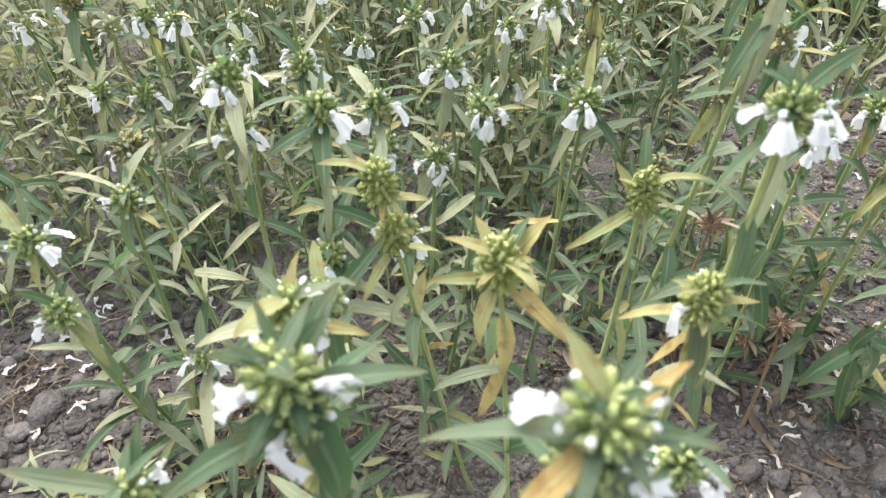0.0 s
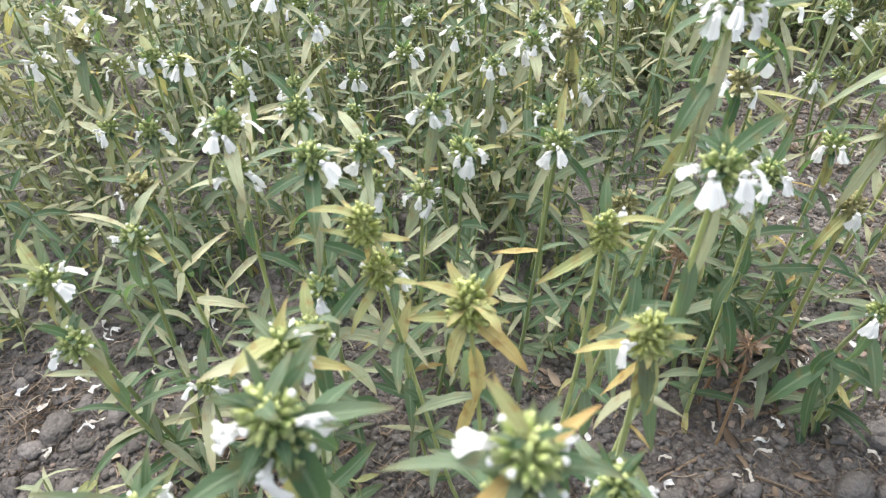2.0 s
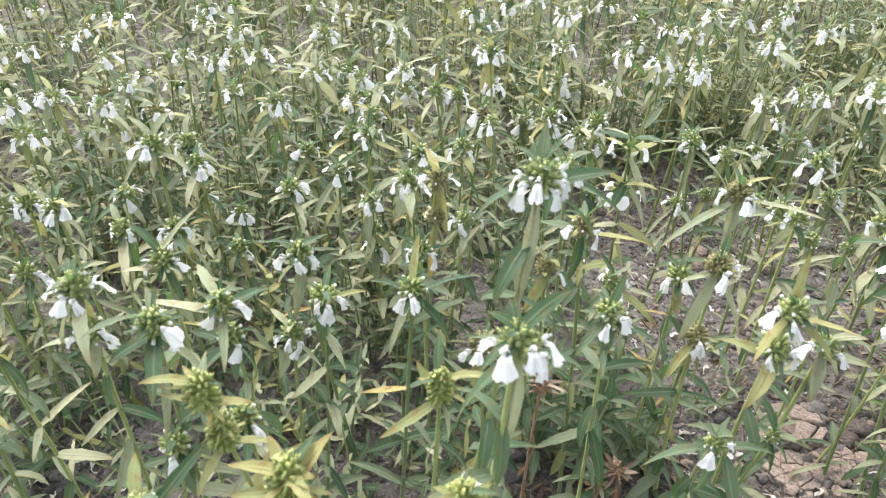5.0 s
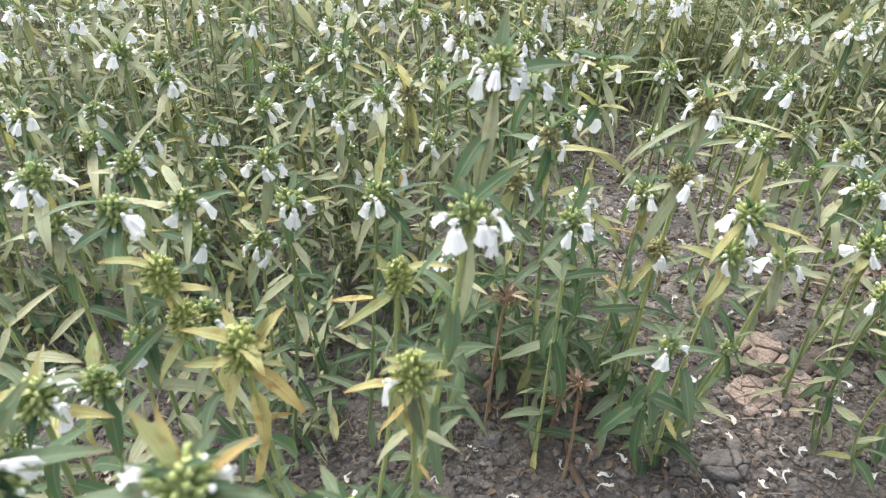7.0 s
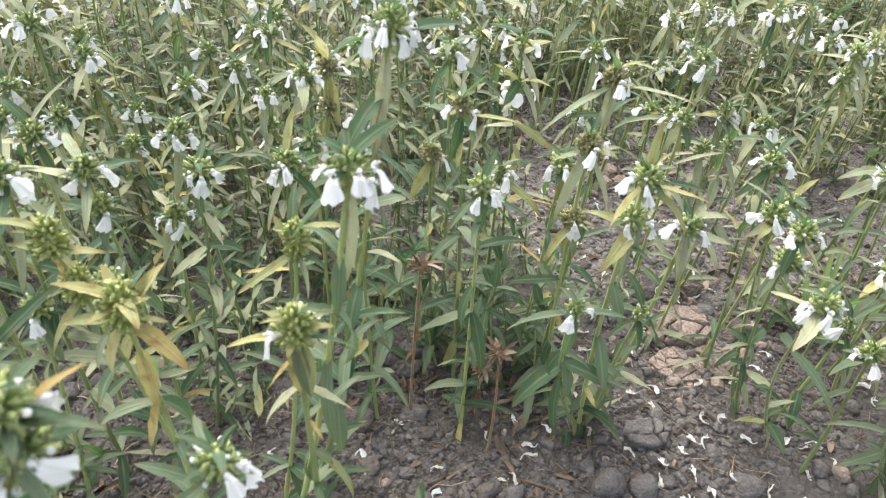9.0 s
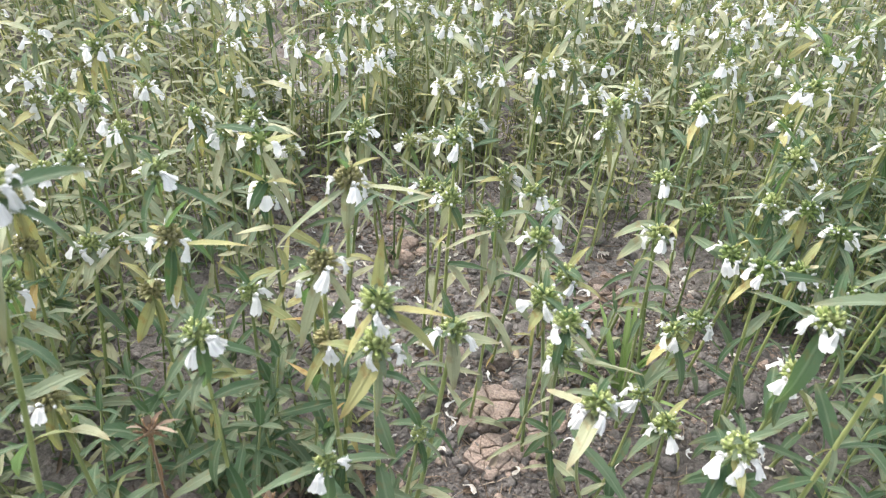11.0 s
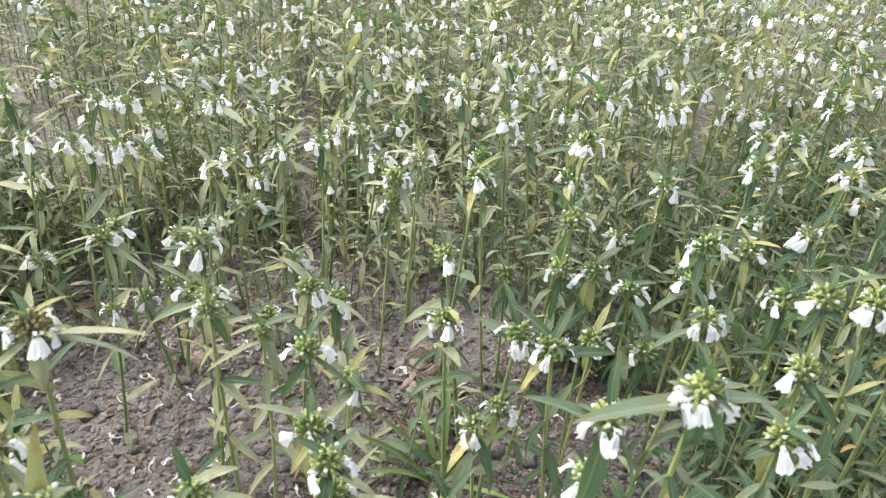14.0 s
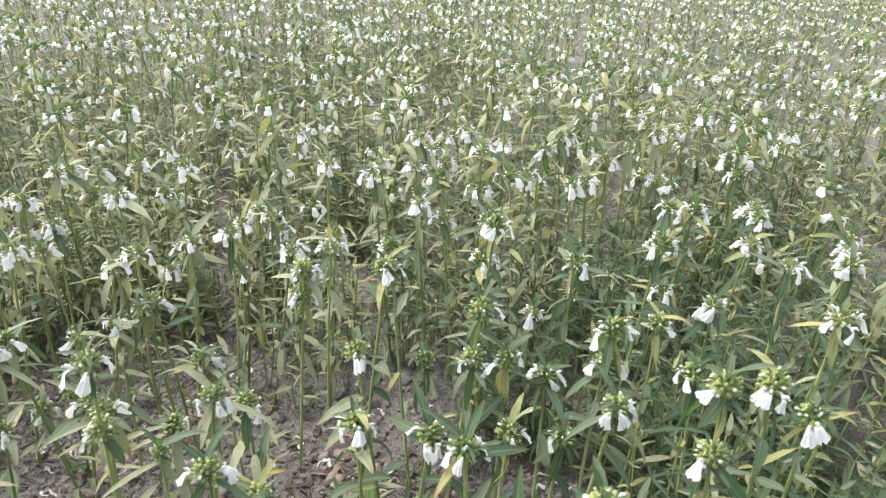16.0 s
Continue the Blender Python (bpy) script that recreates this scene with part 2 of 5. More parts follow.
def tube(path, radii, sides=6, slot=0, phase=0.0):
    """A closed tube along a path."""
    path = np.array(path, float)
    t = np.gradient(path, axis=0)
    t /= np.linalg.norm(t, axis=1)[:, None] + 1e-12
    ref = np.array([1.0, 0.03, 0.02]) if abs(t[0][0]) < 0.8 else np.array([0.02, 1.0, 0.03])
    p = np.cross(t, ref)
    p /= np.linalg.norm(p, axis=1)[:, None]
    q = np.cross(t, p)
    a = np.linspace(0, 2 * np.pi, sides + 1) + phase
    pts = path[:, None] + np.array(radii)[:, None, None] * (np.cos(a)[None, :, None] * p[:, None] + np.sin(a)[None, :, None] * q[:, None])
    uv = np.stack(np.broadcast_arrays(np.linspace(0, 1, sides + 1)[None, :], np.linspace(0, 1, len(path))[:, None]), -1)
    return sheet(pts, uv, slot)


# ---- shapes of the plants ----
def leaf_geo(length, width, droop, fold, rows, cols, rng, rise=0.0, tooth=0.07):
    """A lance-shaped leaf from its stalk along +x, arching down by droop radians, folded along its rib."""
    v = np.linspace(0, 1, rows)
    half = 0.5 * width * (np.sin(np.pi * np.clip(0.04 + 0.96 * v, 0, 1) ** 0.80) ** 0.85 * (1 - 0.12 * v)) + 0.0006
    half *= 1 + tooth * np.sin(v * 40 + rng.uniform(0, 6))
    half[-1] = 0.0002
    ang = rise - droop * v ** 1.25
    step = length / (rows - 1)
    x = np.concatenate([[0], np.cumsum(np.cos(ang[:-1]) * step)])
    z = np.concatenate([[0], np.cumsum(np.sin(ang[:-1]) * step)])
    bend = rng.uniform(-0.35, 0.35)
    y = bend * length * 0.4 * v ** 2
    u = np.linspace(-1, 1, cols)
    twist = rng.uniform(-0.5, 0.5) * v
    wave = 0.07 * np.sin(v * rng.uniform(7, 12) + rng.uniform(0, 6))
    pts = np.zeros((rows, cols, 3))
    for j, s in enumerate(u):
        lift = np.abs(s) * fold + wave * s
        oy, oz = s * half * np.cos(lift), half * np.abs(s) * np.sin(fold) + s * half * wave
        oy2, oz2 = oy * np.cos(twist) - oz * np.sin(twist), oy * np.sin(twist) + oz * np.cos(twist)
        pts[:, j, 0] = x - np.sin(ang) * oz2
        pts[:, j, 1] = y + oy2
        pts[:, j, 2] = z + np.cos(ang) * oz2
    uv = np.stack(np.broadcast_arrays((u * 0.5 + 0.5)[None, :], v[:, None]), -1)
    return sheet(pts, uv)


def calyx_geo(length, radius, sides, rng, rings=4, blunt=False):
    """One calyx along +x: a ribbed cup with a toothed, open rim; with three rings a plain pointed one."""
    if rings == 3:
        g = tube([(0, 0, 0), (length * 0.6, 0, 0), (length, 0, 0)], [radius * 0.5, radius, radius * 0.15], sides)
        g.uv[:, 1] *= 0.6
        return g
    wide = rng.uniform(0.95, 1.2) if blunt else rng.uniform(0.75, 1.0)
    prof = [(0.0, 0.45), (0.42, 0.86), (0.82, 0.92), (1.0, wide), (0.80, 0.62 * wide), (0.66, 0.03)]
    g = tube([(length * a, 0, 0) for a, _ in prof], [radius * b for _, b in prof], sides, phase=rng.uniform(0, 6))
    rim = g.v[3 * (sides + 1):4 * (sides + 1)]       # every second point of the rim is a tooth
    rim[1::2, 0] += length * 0.16
    rim[0::2, 1:] *= 0.86
    rim[-1] = rim[0]
    return g


def turned(way, roll=0.0):
    """A turn that lays +x along way."""
    return Vector(way).to_track_quat("X", "Z").to_matrix().to_4x4() @ Matrix.Rotation(roll, 4, "X")


def head_geo(rng, count, radius, tall, sides=6, rings=4, buds=5, sepal=1.0, plump=1.0, leaflets=0):
    """A whorl: a dense ball of calyces round the stem. Slot 0 calyx, slot 1 white buds."""
    parts = []
    golden = math.pi * (3 - math.sqrt(5))
    for i in range(count):
        h = 1 - 1.72 * (i + 0.5) / count
        r = math.sqrt(max(0.0, 1 - h * h))
        a = i * golden + rng.uniform(-0.25, 0.25)
        way = Vector((r * math.cos(a), r * math.sin(a), h + rng.uniform(-0.12, 0.12)))
        way.normalize()
        ln = radius * rng.uniform(0.58, 0.96) * sepal
        g = calyx_geo(ln, radius * rng.uniform(0.125, 0.165) * plump, sides, rng, rings, plump > 1.1)
        up = Vector((way.x, way.y, way.z + 0.25)).normalized()
        start = Vector((way.x, way.y, way.z * tall)) * radius * 0.42
        parts.append(g.moved(Matrix.Translation(start) @ turned(up)).with_slot(0))
        if buds and i % max(1, count // buds) == 2 and h < 0.75:
            tip = start + up * ln * 0.98
            b = tube([(-0.0014, 0, 0), (0.0004, 0, 0), (0.0017, 0, 0), (0.0024, 0, 0)], [0.0007, 0.0013, 0.0013, 0.0003], 6)
            parts.append(b.moved(Matrix.Translation(tip) @ turned(up)).with_slot(1))
    core = tube([(0, 0, z * radius * 0.56 * tall) for z in (-1, -0.6, 0, 0.6, 1)], [radius * k for k in (0.12, 0.36, 0.46, 0.36, 0.1)], 8)
    parts.append(core.with_slot(0))
    for i in range(leaflets):             # narrow leaflets between the calyces
        a = 6.28 * (i + rng.uniform(-0.35, 0.35)) / leaflets
        g = leaf_geo(rng.uniform(0.012, 0.021), rng.uniform(0.0026, 0.0042), rng.uniform(0.0, 0.7), 0.35, 5, 3, rng, tooth=0.0)
        m = Matrix.Translation((0, 0, rng.uniform(-0.4, 0.5) * radius)) @ Matrix.Rotation(a, 4, "Z") @ Matrix.Rotation(-rng.uniform(-0.5, 1.1), 4, "Y")
        parts.append(g.moved(m @ Matrix.Translation((radius * 0.3, 0, 0))).with_slot(2))
    return joined(parts)


def flower_geo(rng, size=1.0, rows=9, cols=10, simple=False):
    """A white two-lipped flower: a short tube along +x, a small furry hood, and a broad ruffled lip like a fan hanging down."""
    L, W = 0.0152 * size * rng.uniform(0.84, 1.12), 0.0118 * size * rng.uniform(0.74, 1.12)
    v, u = np.linspace(0, 1, rows), np.linspace(-1, 1, cols)
    steep = rng.uniform(1.0, 1.4)
    ang = -0.15 - steep * np.minimum(1, v * 3.2) + rng.uniform(0.1, 0.5) * np.clip((v - 0.6) / 0.4, 0, 1)
    step = L / (rows - 1)
    x = 0.0042 * size + np.concatenate([[0], np.cumsum(np.cos(ang[:-1]) * step)])
    z = np.concatenate([[0], np.cumsum(np.sin(ang[:-1]) * step)])
    k = np.clip((v - 0.06) / 0.74, 0, 1)
    half = 0.5 * W * (0.44 + 0.56 * k ** 1.2) * (1 - 0.22 * np.clip((v - 0.86) / 0.14, 0, 1) ** 2)
    skew, wave, lean = rng.uniform(-0.18, 0.18), rng.uniform(0, 6), rng.uniform(-0.25, 0.25)
    notch, cup = rng.uniform(0.06, 0.26), rng.uniform(0.10, 0.45)
    pts = np.zeros((rows, cols, 3))
    for j, s in enumerate(u):
        edge = 1 - 0.13 * s * s - notch * math.exp(-(s / 0.16) ** 2) + 0.035 * math.sin(s * 15 + wave)
        curl = cup * half * s * s + 0.0014 * size * v ** 1.4 * np.sin(s * 7.5 + wave + v) + 0.0005 * size * v * np.sin(s * 17.0 - wave) + lean * s * half * v
        reach = 1 + (edge - 1) * v ** 2
        pts[:, j, 0] = x[0] + (x - x[0]) * reach + np.sin(ang) * curl
        pts[:, j, 1] = s * half + skew * L * v * v
        pts[:, j, 2] = z * reach - np.cos(ang) * curl
    uv = np.stack(np.broadcast_arrays((u * 0.5 + 0.5)[None, :], v[:, None] * 0.6 + 0.4), -1)
    parts = [sheet(pts, uv)]
    if simple:
        return joined(parts)
    parts.append(tube([(-0.001, 0, 0), (0.0018 * size, 0, 0.0003), (0.0040 * size, 0, 0.0004), (0.0052 * size, 0, 0.0002)], [0.0009, 0.0011, 0.0017, 0.0023 * size], 7))
    parts.append(tube([(0.0030 * size, 0, 0.0008), (0.0048 * size, 0, 0.0022 * size), (0.0068 * size, 0, 0.0031 * size), (0.0083 * size, 0, 0.0030 * size), (0.0089 * size, 0, 0.0024 * size)],
                      [0.0007, 0.0012 * size, 0.0013 * size, 0.0010 * size, 0.0003], 7))
    return joined(parts)


def wilted_geo(rng):
    """A fallen flower: a shrunken, curled and wrinkled lip with a thin twisted tube, lying flat."""
    L, rows, cols = rng.uniform(0.012, 0.020), 13, 6
    v, u = np.linspace(0, 1, rows), np.linspace(-1, 1, cols)
    turn = rng.uniform(-2.6, 2.6) * v + 0.5 * np.sin(v * rng.uniform(5, 9))
    step = L / (rows - 1)
    x, y = np.cumsum(np.cos(turn) * step), np.cumsum(np.sin(turn) * step)
    half = 0.0007 + rng.uniform(0.0018, 0.0042) * np.clip(v - 0.35, 0, 1) ** 0.7 * (1 - 0.35 * np.sin(v * rng.uniform(9, 15)) ** 2)
    roll, crumple = rng.uniform(0.5, 1.5), rng.uniform(0, 6, 3)
    pts = np.zeros((rows, cols, 3))
    for j, s in enumerate(u):
        side = s * half * (1 - 0.3 * (0.5 + 0.5 * np.sin(7 * v + crumple[0] + 3 * s)))
        pts[:, j, 0] = x - np.sin(turn) * side
        pts[:, j, 1] = y + np.cos(turn) * side
        pts[:, j, 2] = 0.0012 + np.abs(s) ** 1.4 * half * roll + 0.0022 * np.sin(v * 3.1) ** 2 + 0.0008 * np.sin(14 * v + 5 * s + crumple[1]) + 0.0005 * np.sin(25 * v - 7 * s + crumple[2])
    uv = np.stack(np.broadcast_arrays((u * 0.5 + 0.5)[None, :], v[:, None] * 0.7 + 0.3), -1)
    return sheet(pts, uv)


def clod_geo(rng, level, flat, rough, cuts=6):
    """A lump of dry earth, about 1 across, sitting with its base near z = -0.2."""
    bm = bmesh.new()
    bmesh.ops.create_icosphere(bm, subdivisions=level, radius=0.5)
    v = np.array([p.co for p in bm.verts])
    f = np.array([[q.index for q in p.verts] for p in bm.faces])
    bm.free()
    off = Vector(rng.uniform(-50, 50, 3))
    for i in range(len(v)):
        p = Vector(v[i])
        v[i] *= 1 + rough * noise.noise(p * 2.1 + off) + 0.5 * rough * noise.noise(p * 4.7 - off) + 0.3 * rough * noise.noise(p * 11.0 + off)
    for _ in range(cuts):
        d = rng.normal(size=3)
        d[2] = abs(d[2])
        d /= np.linalg.norm(d)
        k = v @ d - rng.uniform(0.24, 0.42)
        v -= np.outer(np.clip(k, 0, None) * 0.93, d)
    v *= np.array([1.0, rng.uniform(0.7, 1.0), flat])
    return Geo(v, f, v[:, :2] + 0.5, np.zeros(len(f), int))


RNG = np.random.RandomState(11)


def part(name, mesh, parent, m=None, label=""):
    """A mesh object under a thing or under a part, at m in its parent's own place."""
    ob = new(name, mesh)
    ob.parent = parent
    if m is not None:
        ob.matrix_basis = m
    return tagged(ob, label) if label else ob


# Shared meshes
LEAF_GEO, LEAF_SLOT = {}, {}


def leaves_of(kind, mat, count, lengths, widths, droops):
    made = []
    LEAF_GEO[kind] = []
    for _ in range(count):
        g = leaf_geo(RNG.uniform(*lengths), RNG.uniform(*widths), RNG.uniform(*droops), RNG.uniform(0.15, 0.5), 11, 5, RNG)
        made.append(to_mesh(kind, g, [mat]))
        LEAF_GEO[kind].append(leaf_geo(RNG.uniform(*lengths), RNG.uniform(*widths), RNG.uniform(*droops), 0.3, 6, 3, RNG))
    return made


LEAF = {
    "green": leaves_of("leaf_green", leaf_green, 14, (0.036, 0.062), (0.0080, 0.0125), (0.05, 1.2)),
    "bract": leaves_of("leaf_bract", leaf_green, 10, (0.028, 0.046), (0.0062, 0.0094), (0.1, 1.0)),
    "olive": leaves_of("leaf_olive", leaf_olive, 10, (0.030, 0.046), (0.0062, 0.0088), (0.1, 1.1)),
    "yellow": leaves_of("leaf_yellow", leaf_yellow, 6, (0.028, 0.040), (0.0052, 0.0074), (0.1, 0.6)),
    "sage": leaves_of("leaf_sage", leaf_sage, 12, (0.032, 0.056), (0.0068, 0.0112), (0.0, 0.9)),
    "strap": leaves_of("leaf_strap", leaf_sage, 6, (0.050, 0.066), (0.0060, 0.0082), (0.0, 0.5)),
    "dry": leaves_of("leaf_dry", leaf_rust, 4, (0.028, 0.040), (0.0042, 0.0062), (0.6, 1.6)),
    "small": leaves_of("leaf_small", leaf_green, 8, (0.016, 0.030), (0.0040, 0.0070), (0.0, 0.8)),
}
HEAD = {
    "green": [to_mesh("whorl_green", head_geo(RNG, 46, 0.0090, 1.06, 6, buds=7, sepal=0.90, plump=1.16, leaflets=7), [calyx_green, petal_white, leaf_green]) for _ in range(4)],
    "fresh": [to_mesh("whorl_fresh", head_geo(RNG, 46, 0.0094, 1.02, 6, buds=8, sepal=0.90, plump=1.16, leaflets=7), [calyx_fresh, petal_white, leaf_green]) for _ in range(4)],
    "ripe": [to_mesh("whorl_ripe", head_geo(RNG, 70, 0.0086, tall, 6, buds=0, sepal=0.96, plump=1.12, leaflets=6), [calyx_ripe, petal_white, leaf_olive]) for tall in (3.4, 2.4, 2.9)],
    "old": [to_mesh("whorl_old", head_geo(RNG, 58, 0.0096, 1.05, 6, buds=2, sepal=0.90, plump=1.12, leaflets=4), [calyx_old, petal_white, leaf_olive]) for _ in range(3)],
    "dead": [to_mesh("whorl_dead", head_geo(RNG, 30, 0.0074, 0.8, buds=0, sepal=1.15, plump=0.8, leaflets=9), [calyx_dead, petal_faded, straw]) for _ in range(3)],
}
# further heads: sage leaflets, and the lightened calyx for the green ones
HEAD_FAR = {k: [to_mesh("whorl_" + k, head_geo(RNG, 34, 0.0102, t, 4, 3, n, leaflets=6), [m, petal_white, leaf_sage]) for _ in range(3)] for k, m, t, n in (("fresh", calyx_fresh, 0.95, 7), ("green", calyx_lit, 0.95, 7), ("ripe", calyx_ripe, 1.3, 0), ("old", calyx_old, 1.0, 2))}
FLOWER = [to_mesh("flower", flower_geo(RNG, RNG.uniform(0.95, 1.15)), [petal_white]) for _ in range(10)]

LABELS = {
    "green": "upright green herb with white lipped flowers, rooted in dry soil",
    "ripe": "herb with ripe yellow-green seed whorl and yellowing leaves, in dry soil",
    "old": "ageing herb with olive-brown seed whorls and few white flowers",
}
ROOTS = []          # where plants stand, for the sowing further down


def stem_line(base, top, count):
    s = np.linspace(0, 1, count)
    b, t = np.array(base), np.array(top)
    k = s ** 0.8
    side = np.array([t[1] - b[1], b[0] - t[0], 0.0]) * 0.12
    return np.stack([b[0] + (t[0] - b[0]) * k, b[1] + (t[1] - b[1]) * k, b[2] + (t[2] - b[2]) * s], 1) + side * np.sin(np.pi * s)[:, None]


def pick(rng, seq):
    return seq[rng.randint(len(seq))]


def leaf_turn(at, azimuth, lift, rng):
    return Matrix.Translation(at) @ Matrix.Rotation(azimuth, 4, "Z") @ Matrix.Rotation(-lift, 4, "Y") @ Matrix.Rotation(rng.uniform(-0.4, 0.4), 4, "X")


LEAF_MATS = [leaf_green, leaf_olive, leaf_yellow, leaf_sage]
LEAF_SLOT = {"green": 0, "bract": 0, "small": 0, "olive": 1, "yellow": 2, "sage": 3, "strap": 3}


def open_stand(x, y):
    """Where the plants stand apart and few leaves hide the soil: 0 to 1."""
    return max(0.0, max(min(1.0, 2.2 * (1 - ((x - cx) / rx) ** 2 - ((y - cy) / ry) ** 2)) for cx, cy, rx, ry in ((0.57, 0.71, 0.28, 0.30), (0.75, 0.37, 0.17, 0.13), (0.61, 0.32, 0.16, 0.12), (0.74, 0.58, 0.16, 0.12), (-0.30, 0.44, 0.11, 0.10), (0.05, 0.46, 0.10, 0.08))))


def plant(x, y, z, flowers, look_of="green", lower=(), base=None, seed=None, detail=None, leaves=(), faces=(), low_faces=(), bulk=None):
    """One plant whose top whorl is centred at x, y, z; lower: how far below it further whorls sit on the stem;
    leaves: the leaves under the top whorl, each a kind, a bearing, a lift, a size and how far down the stem it sits;
    faces, low_faces: bearings of the flowers of the top whorl and of the lower ones; bulk: the size of the top whorl."""
    rng = np.random.RandomState(seed if seed is not None else int(abs(x * 7919 + y * 104729 + z * 1299709)) % 99991)
    if base is None:
        base = (x + rng.uniform(-0.03, 0.03), y + rng.uniform(-0.03, 0.03))
    if detail is None:
        detail = math.hypot(x - 0.2, y) < 0.78
    foot = Vector((base[0], base[1], ground_height(*base) - 0.004))
    ROOTS.append((base[0], base[1]))
    ROOTS.append((x, y))
    thing = tagged(new("flowering_plant"), LABELS[look_of], "plant", "flowering plants of the field")
    thing.location = foot
    top = np.array([x, y, z]) - np.array(foot)
    line = stem_line((0, 0, 0), top, 10)
    thick = rng.uniform(0.0014, 0.0019) * (1.12 if leaves else 1.0)
    part("stem", to_mesh("stem", tube(line, np.linspace(thick * 1.15, thick * 0.75, 10), 6), [stem_green]), thing)
    spots = [0.0, *lower]

    def on_stem(dist):
        s = np.clip(1 - dist / max(top[2], 0.01), 0, 1)
        i = s * 9
        k = int(min(8, i))
        return Vector(line[k] + (line[k + 1] - line[k]) * (i - k))

    far_leaves = []
    thin = 0.4 if math.hypot(x - 0.42, y - 0.32) < 0.13 else 1.0 - 0.65 * open_stand(x, y)
    crowded = math.hypot(x - 0.1, y - 0.05) < 0.15

    def leaf(kind, at, azimuth, lift, size=1.0, full=False):
        m = leaf_turn(at, azimuth, lift, rng) @ Matrix.Scale(size * (0.68 if crowded and not full else 1.0), 4)
        if detail:
            part("leaf", pick(rng, LEAF[kind]), thing, m)
        else:
            far_leaves.append(pick(rng, LEAF_GEO["leaf_" + kind]).moved(m).with_slot(LEAF_SLOT[kind]))

    # real greener patches; part of the near shade is put into leaf colour too
    lush = 0.5 * noise.noise(Vector((x * 2.6, y * 2.6, 4.0))) + (0.7 if x > 0.68 and y < 0.56 or x > 0.46 and y < 0.40 or math.hypot(x - 0.28, y - 0.42) < 0.12 else 0.0)
    pale = min(0.85, max(0.06, 0.30 + 0.45 * min(1.0, max(0.0, (math.hypot(x - 0.1, y - 0.2) - 0.18) / 0.5)) + (0.1 if y > 0.55 else 0.0) - lush))      # share of grey-olive leaves; its rise with distance paints in the brighter far light
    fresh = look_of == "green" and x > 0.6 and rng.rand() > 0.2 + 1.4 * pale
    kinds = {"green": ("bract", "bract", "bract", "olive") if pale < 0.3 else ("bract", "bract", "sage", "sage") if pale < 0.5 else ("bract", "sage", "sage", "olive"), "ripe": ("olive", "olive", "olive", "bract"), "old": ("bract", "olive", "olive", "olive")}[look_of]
    spin = rng.uniform(0, 6.28)
    for k, d in enumerate(spots):
        at = on_stem(d)
        if k == 0:
            at = Vector(top)
        share = flowers if k == 0 else max(0, flowers - 1)
        ways = faces if k == 0 else low_faces
        if ways:
            share = len(ways)
        size = bulk if bulk and k == 0 else rng.uniform(0.86, 0.98) if leaves or faces else rng.uniform(0.72, 0.95) if detail else rng.uniform(0.66, 0.86)
        yaw = 0.0 if ways else rng.uniform(0, 6.28)
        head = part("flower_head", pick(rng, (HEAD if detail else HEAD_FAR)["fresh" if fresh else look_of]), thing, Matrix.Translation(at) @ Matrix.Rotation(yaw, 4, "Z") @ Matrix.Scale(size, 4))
        for j in range(share):
            a = 6.28 * (j + rng.uniform(-0.6, 0.6)) / (share + 1) + spin * 1.7
            if ways:
                a = radians(ways[j])
            h = rng.uniform(-0.004, 0.002)
            m = Matrix.Rotation(a, 4, "Z") @ Matrix.Translation((0.0078, 0, h)) @ Matrix.Rotation(rng.uniform(-0.45, 0.25), 4, "Y") @ Matrix.Rotation(rng.uniform(-0.5, 0.5), 4, "X") @ Matrix.Scale((rng.uniform(0.78, 0.98) if detail else rng.uniform(0.88, 1.10)) / size, 4)
            part("flower", pick(rng, FLOWER), head, m)
        if leaves and k == 0:
            for kind, azimuth, lift, big, *down in leaves:
                leaf(kind, on_stem(0.007 + sum(down)), radians(azimuth), radians(lift), big, True)
        else:
            for j in range(3):           # leaves under each whorl
                leaf(pick(rng, kinds), at - Vector((0, 0, 0.008)), spin + k * 1.57 + j * 2.09 + rng.uniform(-0.5, 0.5), rng.uniform(-0.5, 0.35) if rng.rand() < 0.42 else rng.uniform(-1.4, -0.7), rng.uniform(0.8, 1.2))
    for j in range(3):                     # short leaves above the top whorl
        leaf("small" if rng.rand() < 0.7 else pick(rng, kinds), Vector(top) + Vector((0, 0, 0.006)), spin + 1.0 + j * 2.1 + rng.uniform(-0.4, 0.4), rng.uniform(0.3, 1.1), rng.uniform(0.65, 0.9))
    d = (spots[-1] + rng.uniform(0.028, 0.045))
    turn = spin + 0.8
    while d < top[2] - 0.012:
        at = on_stem(d)
        low = d / top[2]
        for j in range(2):
            if rng.rand() < (0.12 if detail else 0.05) + 0.6 * (1 - thin):
                continue
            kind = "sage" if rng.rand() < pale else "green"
            if rng.rand() > (0.93 if look_of == "green" else 0.72):
                kind = pick(rng, ("olive", "olive", "olive", "yellow"))
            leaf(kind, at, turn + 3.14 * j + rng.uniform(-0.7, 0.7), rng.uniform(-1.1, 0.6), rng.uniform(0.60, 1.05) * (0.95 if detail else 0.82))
            if low > 0.35 and rng.rand() < thin * (0.55 if detail else 0.9):
                leaf("green" if rng.rand() < 0.5 else "small", at, turn + 3.14 * j + rng.uniform(-1.1, 1.1), rng.uniform(0.1, 0.9), rng.uniform(0.7, 1.0))
        turn += 1.57
        d += rng.uniform(0.026, 0.038) if detail else rng.uniform(0.020, 0.032)
    if far_leaves:
        part("foliage", to_mesh("foliage", joined(far_leaves), LEAF_MATS), thing)
    return thing


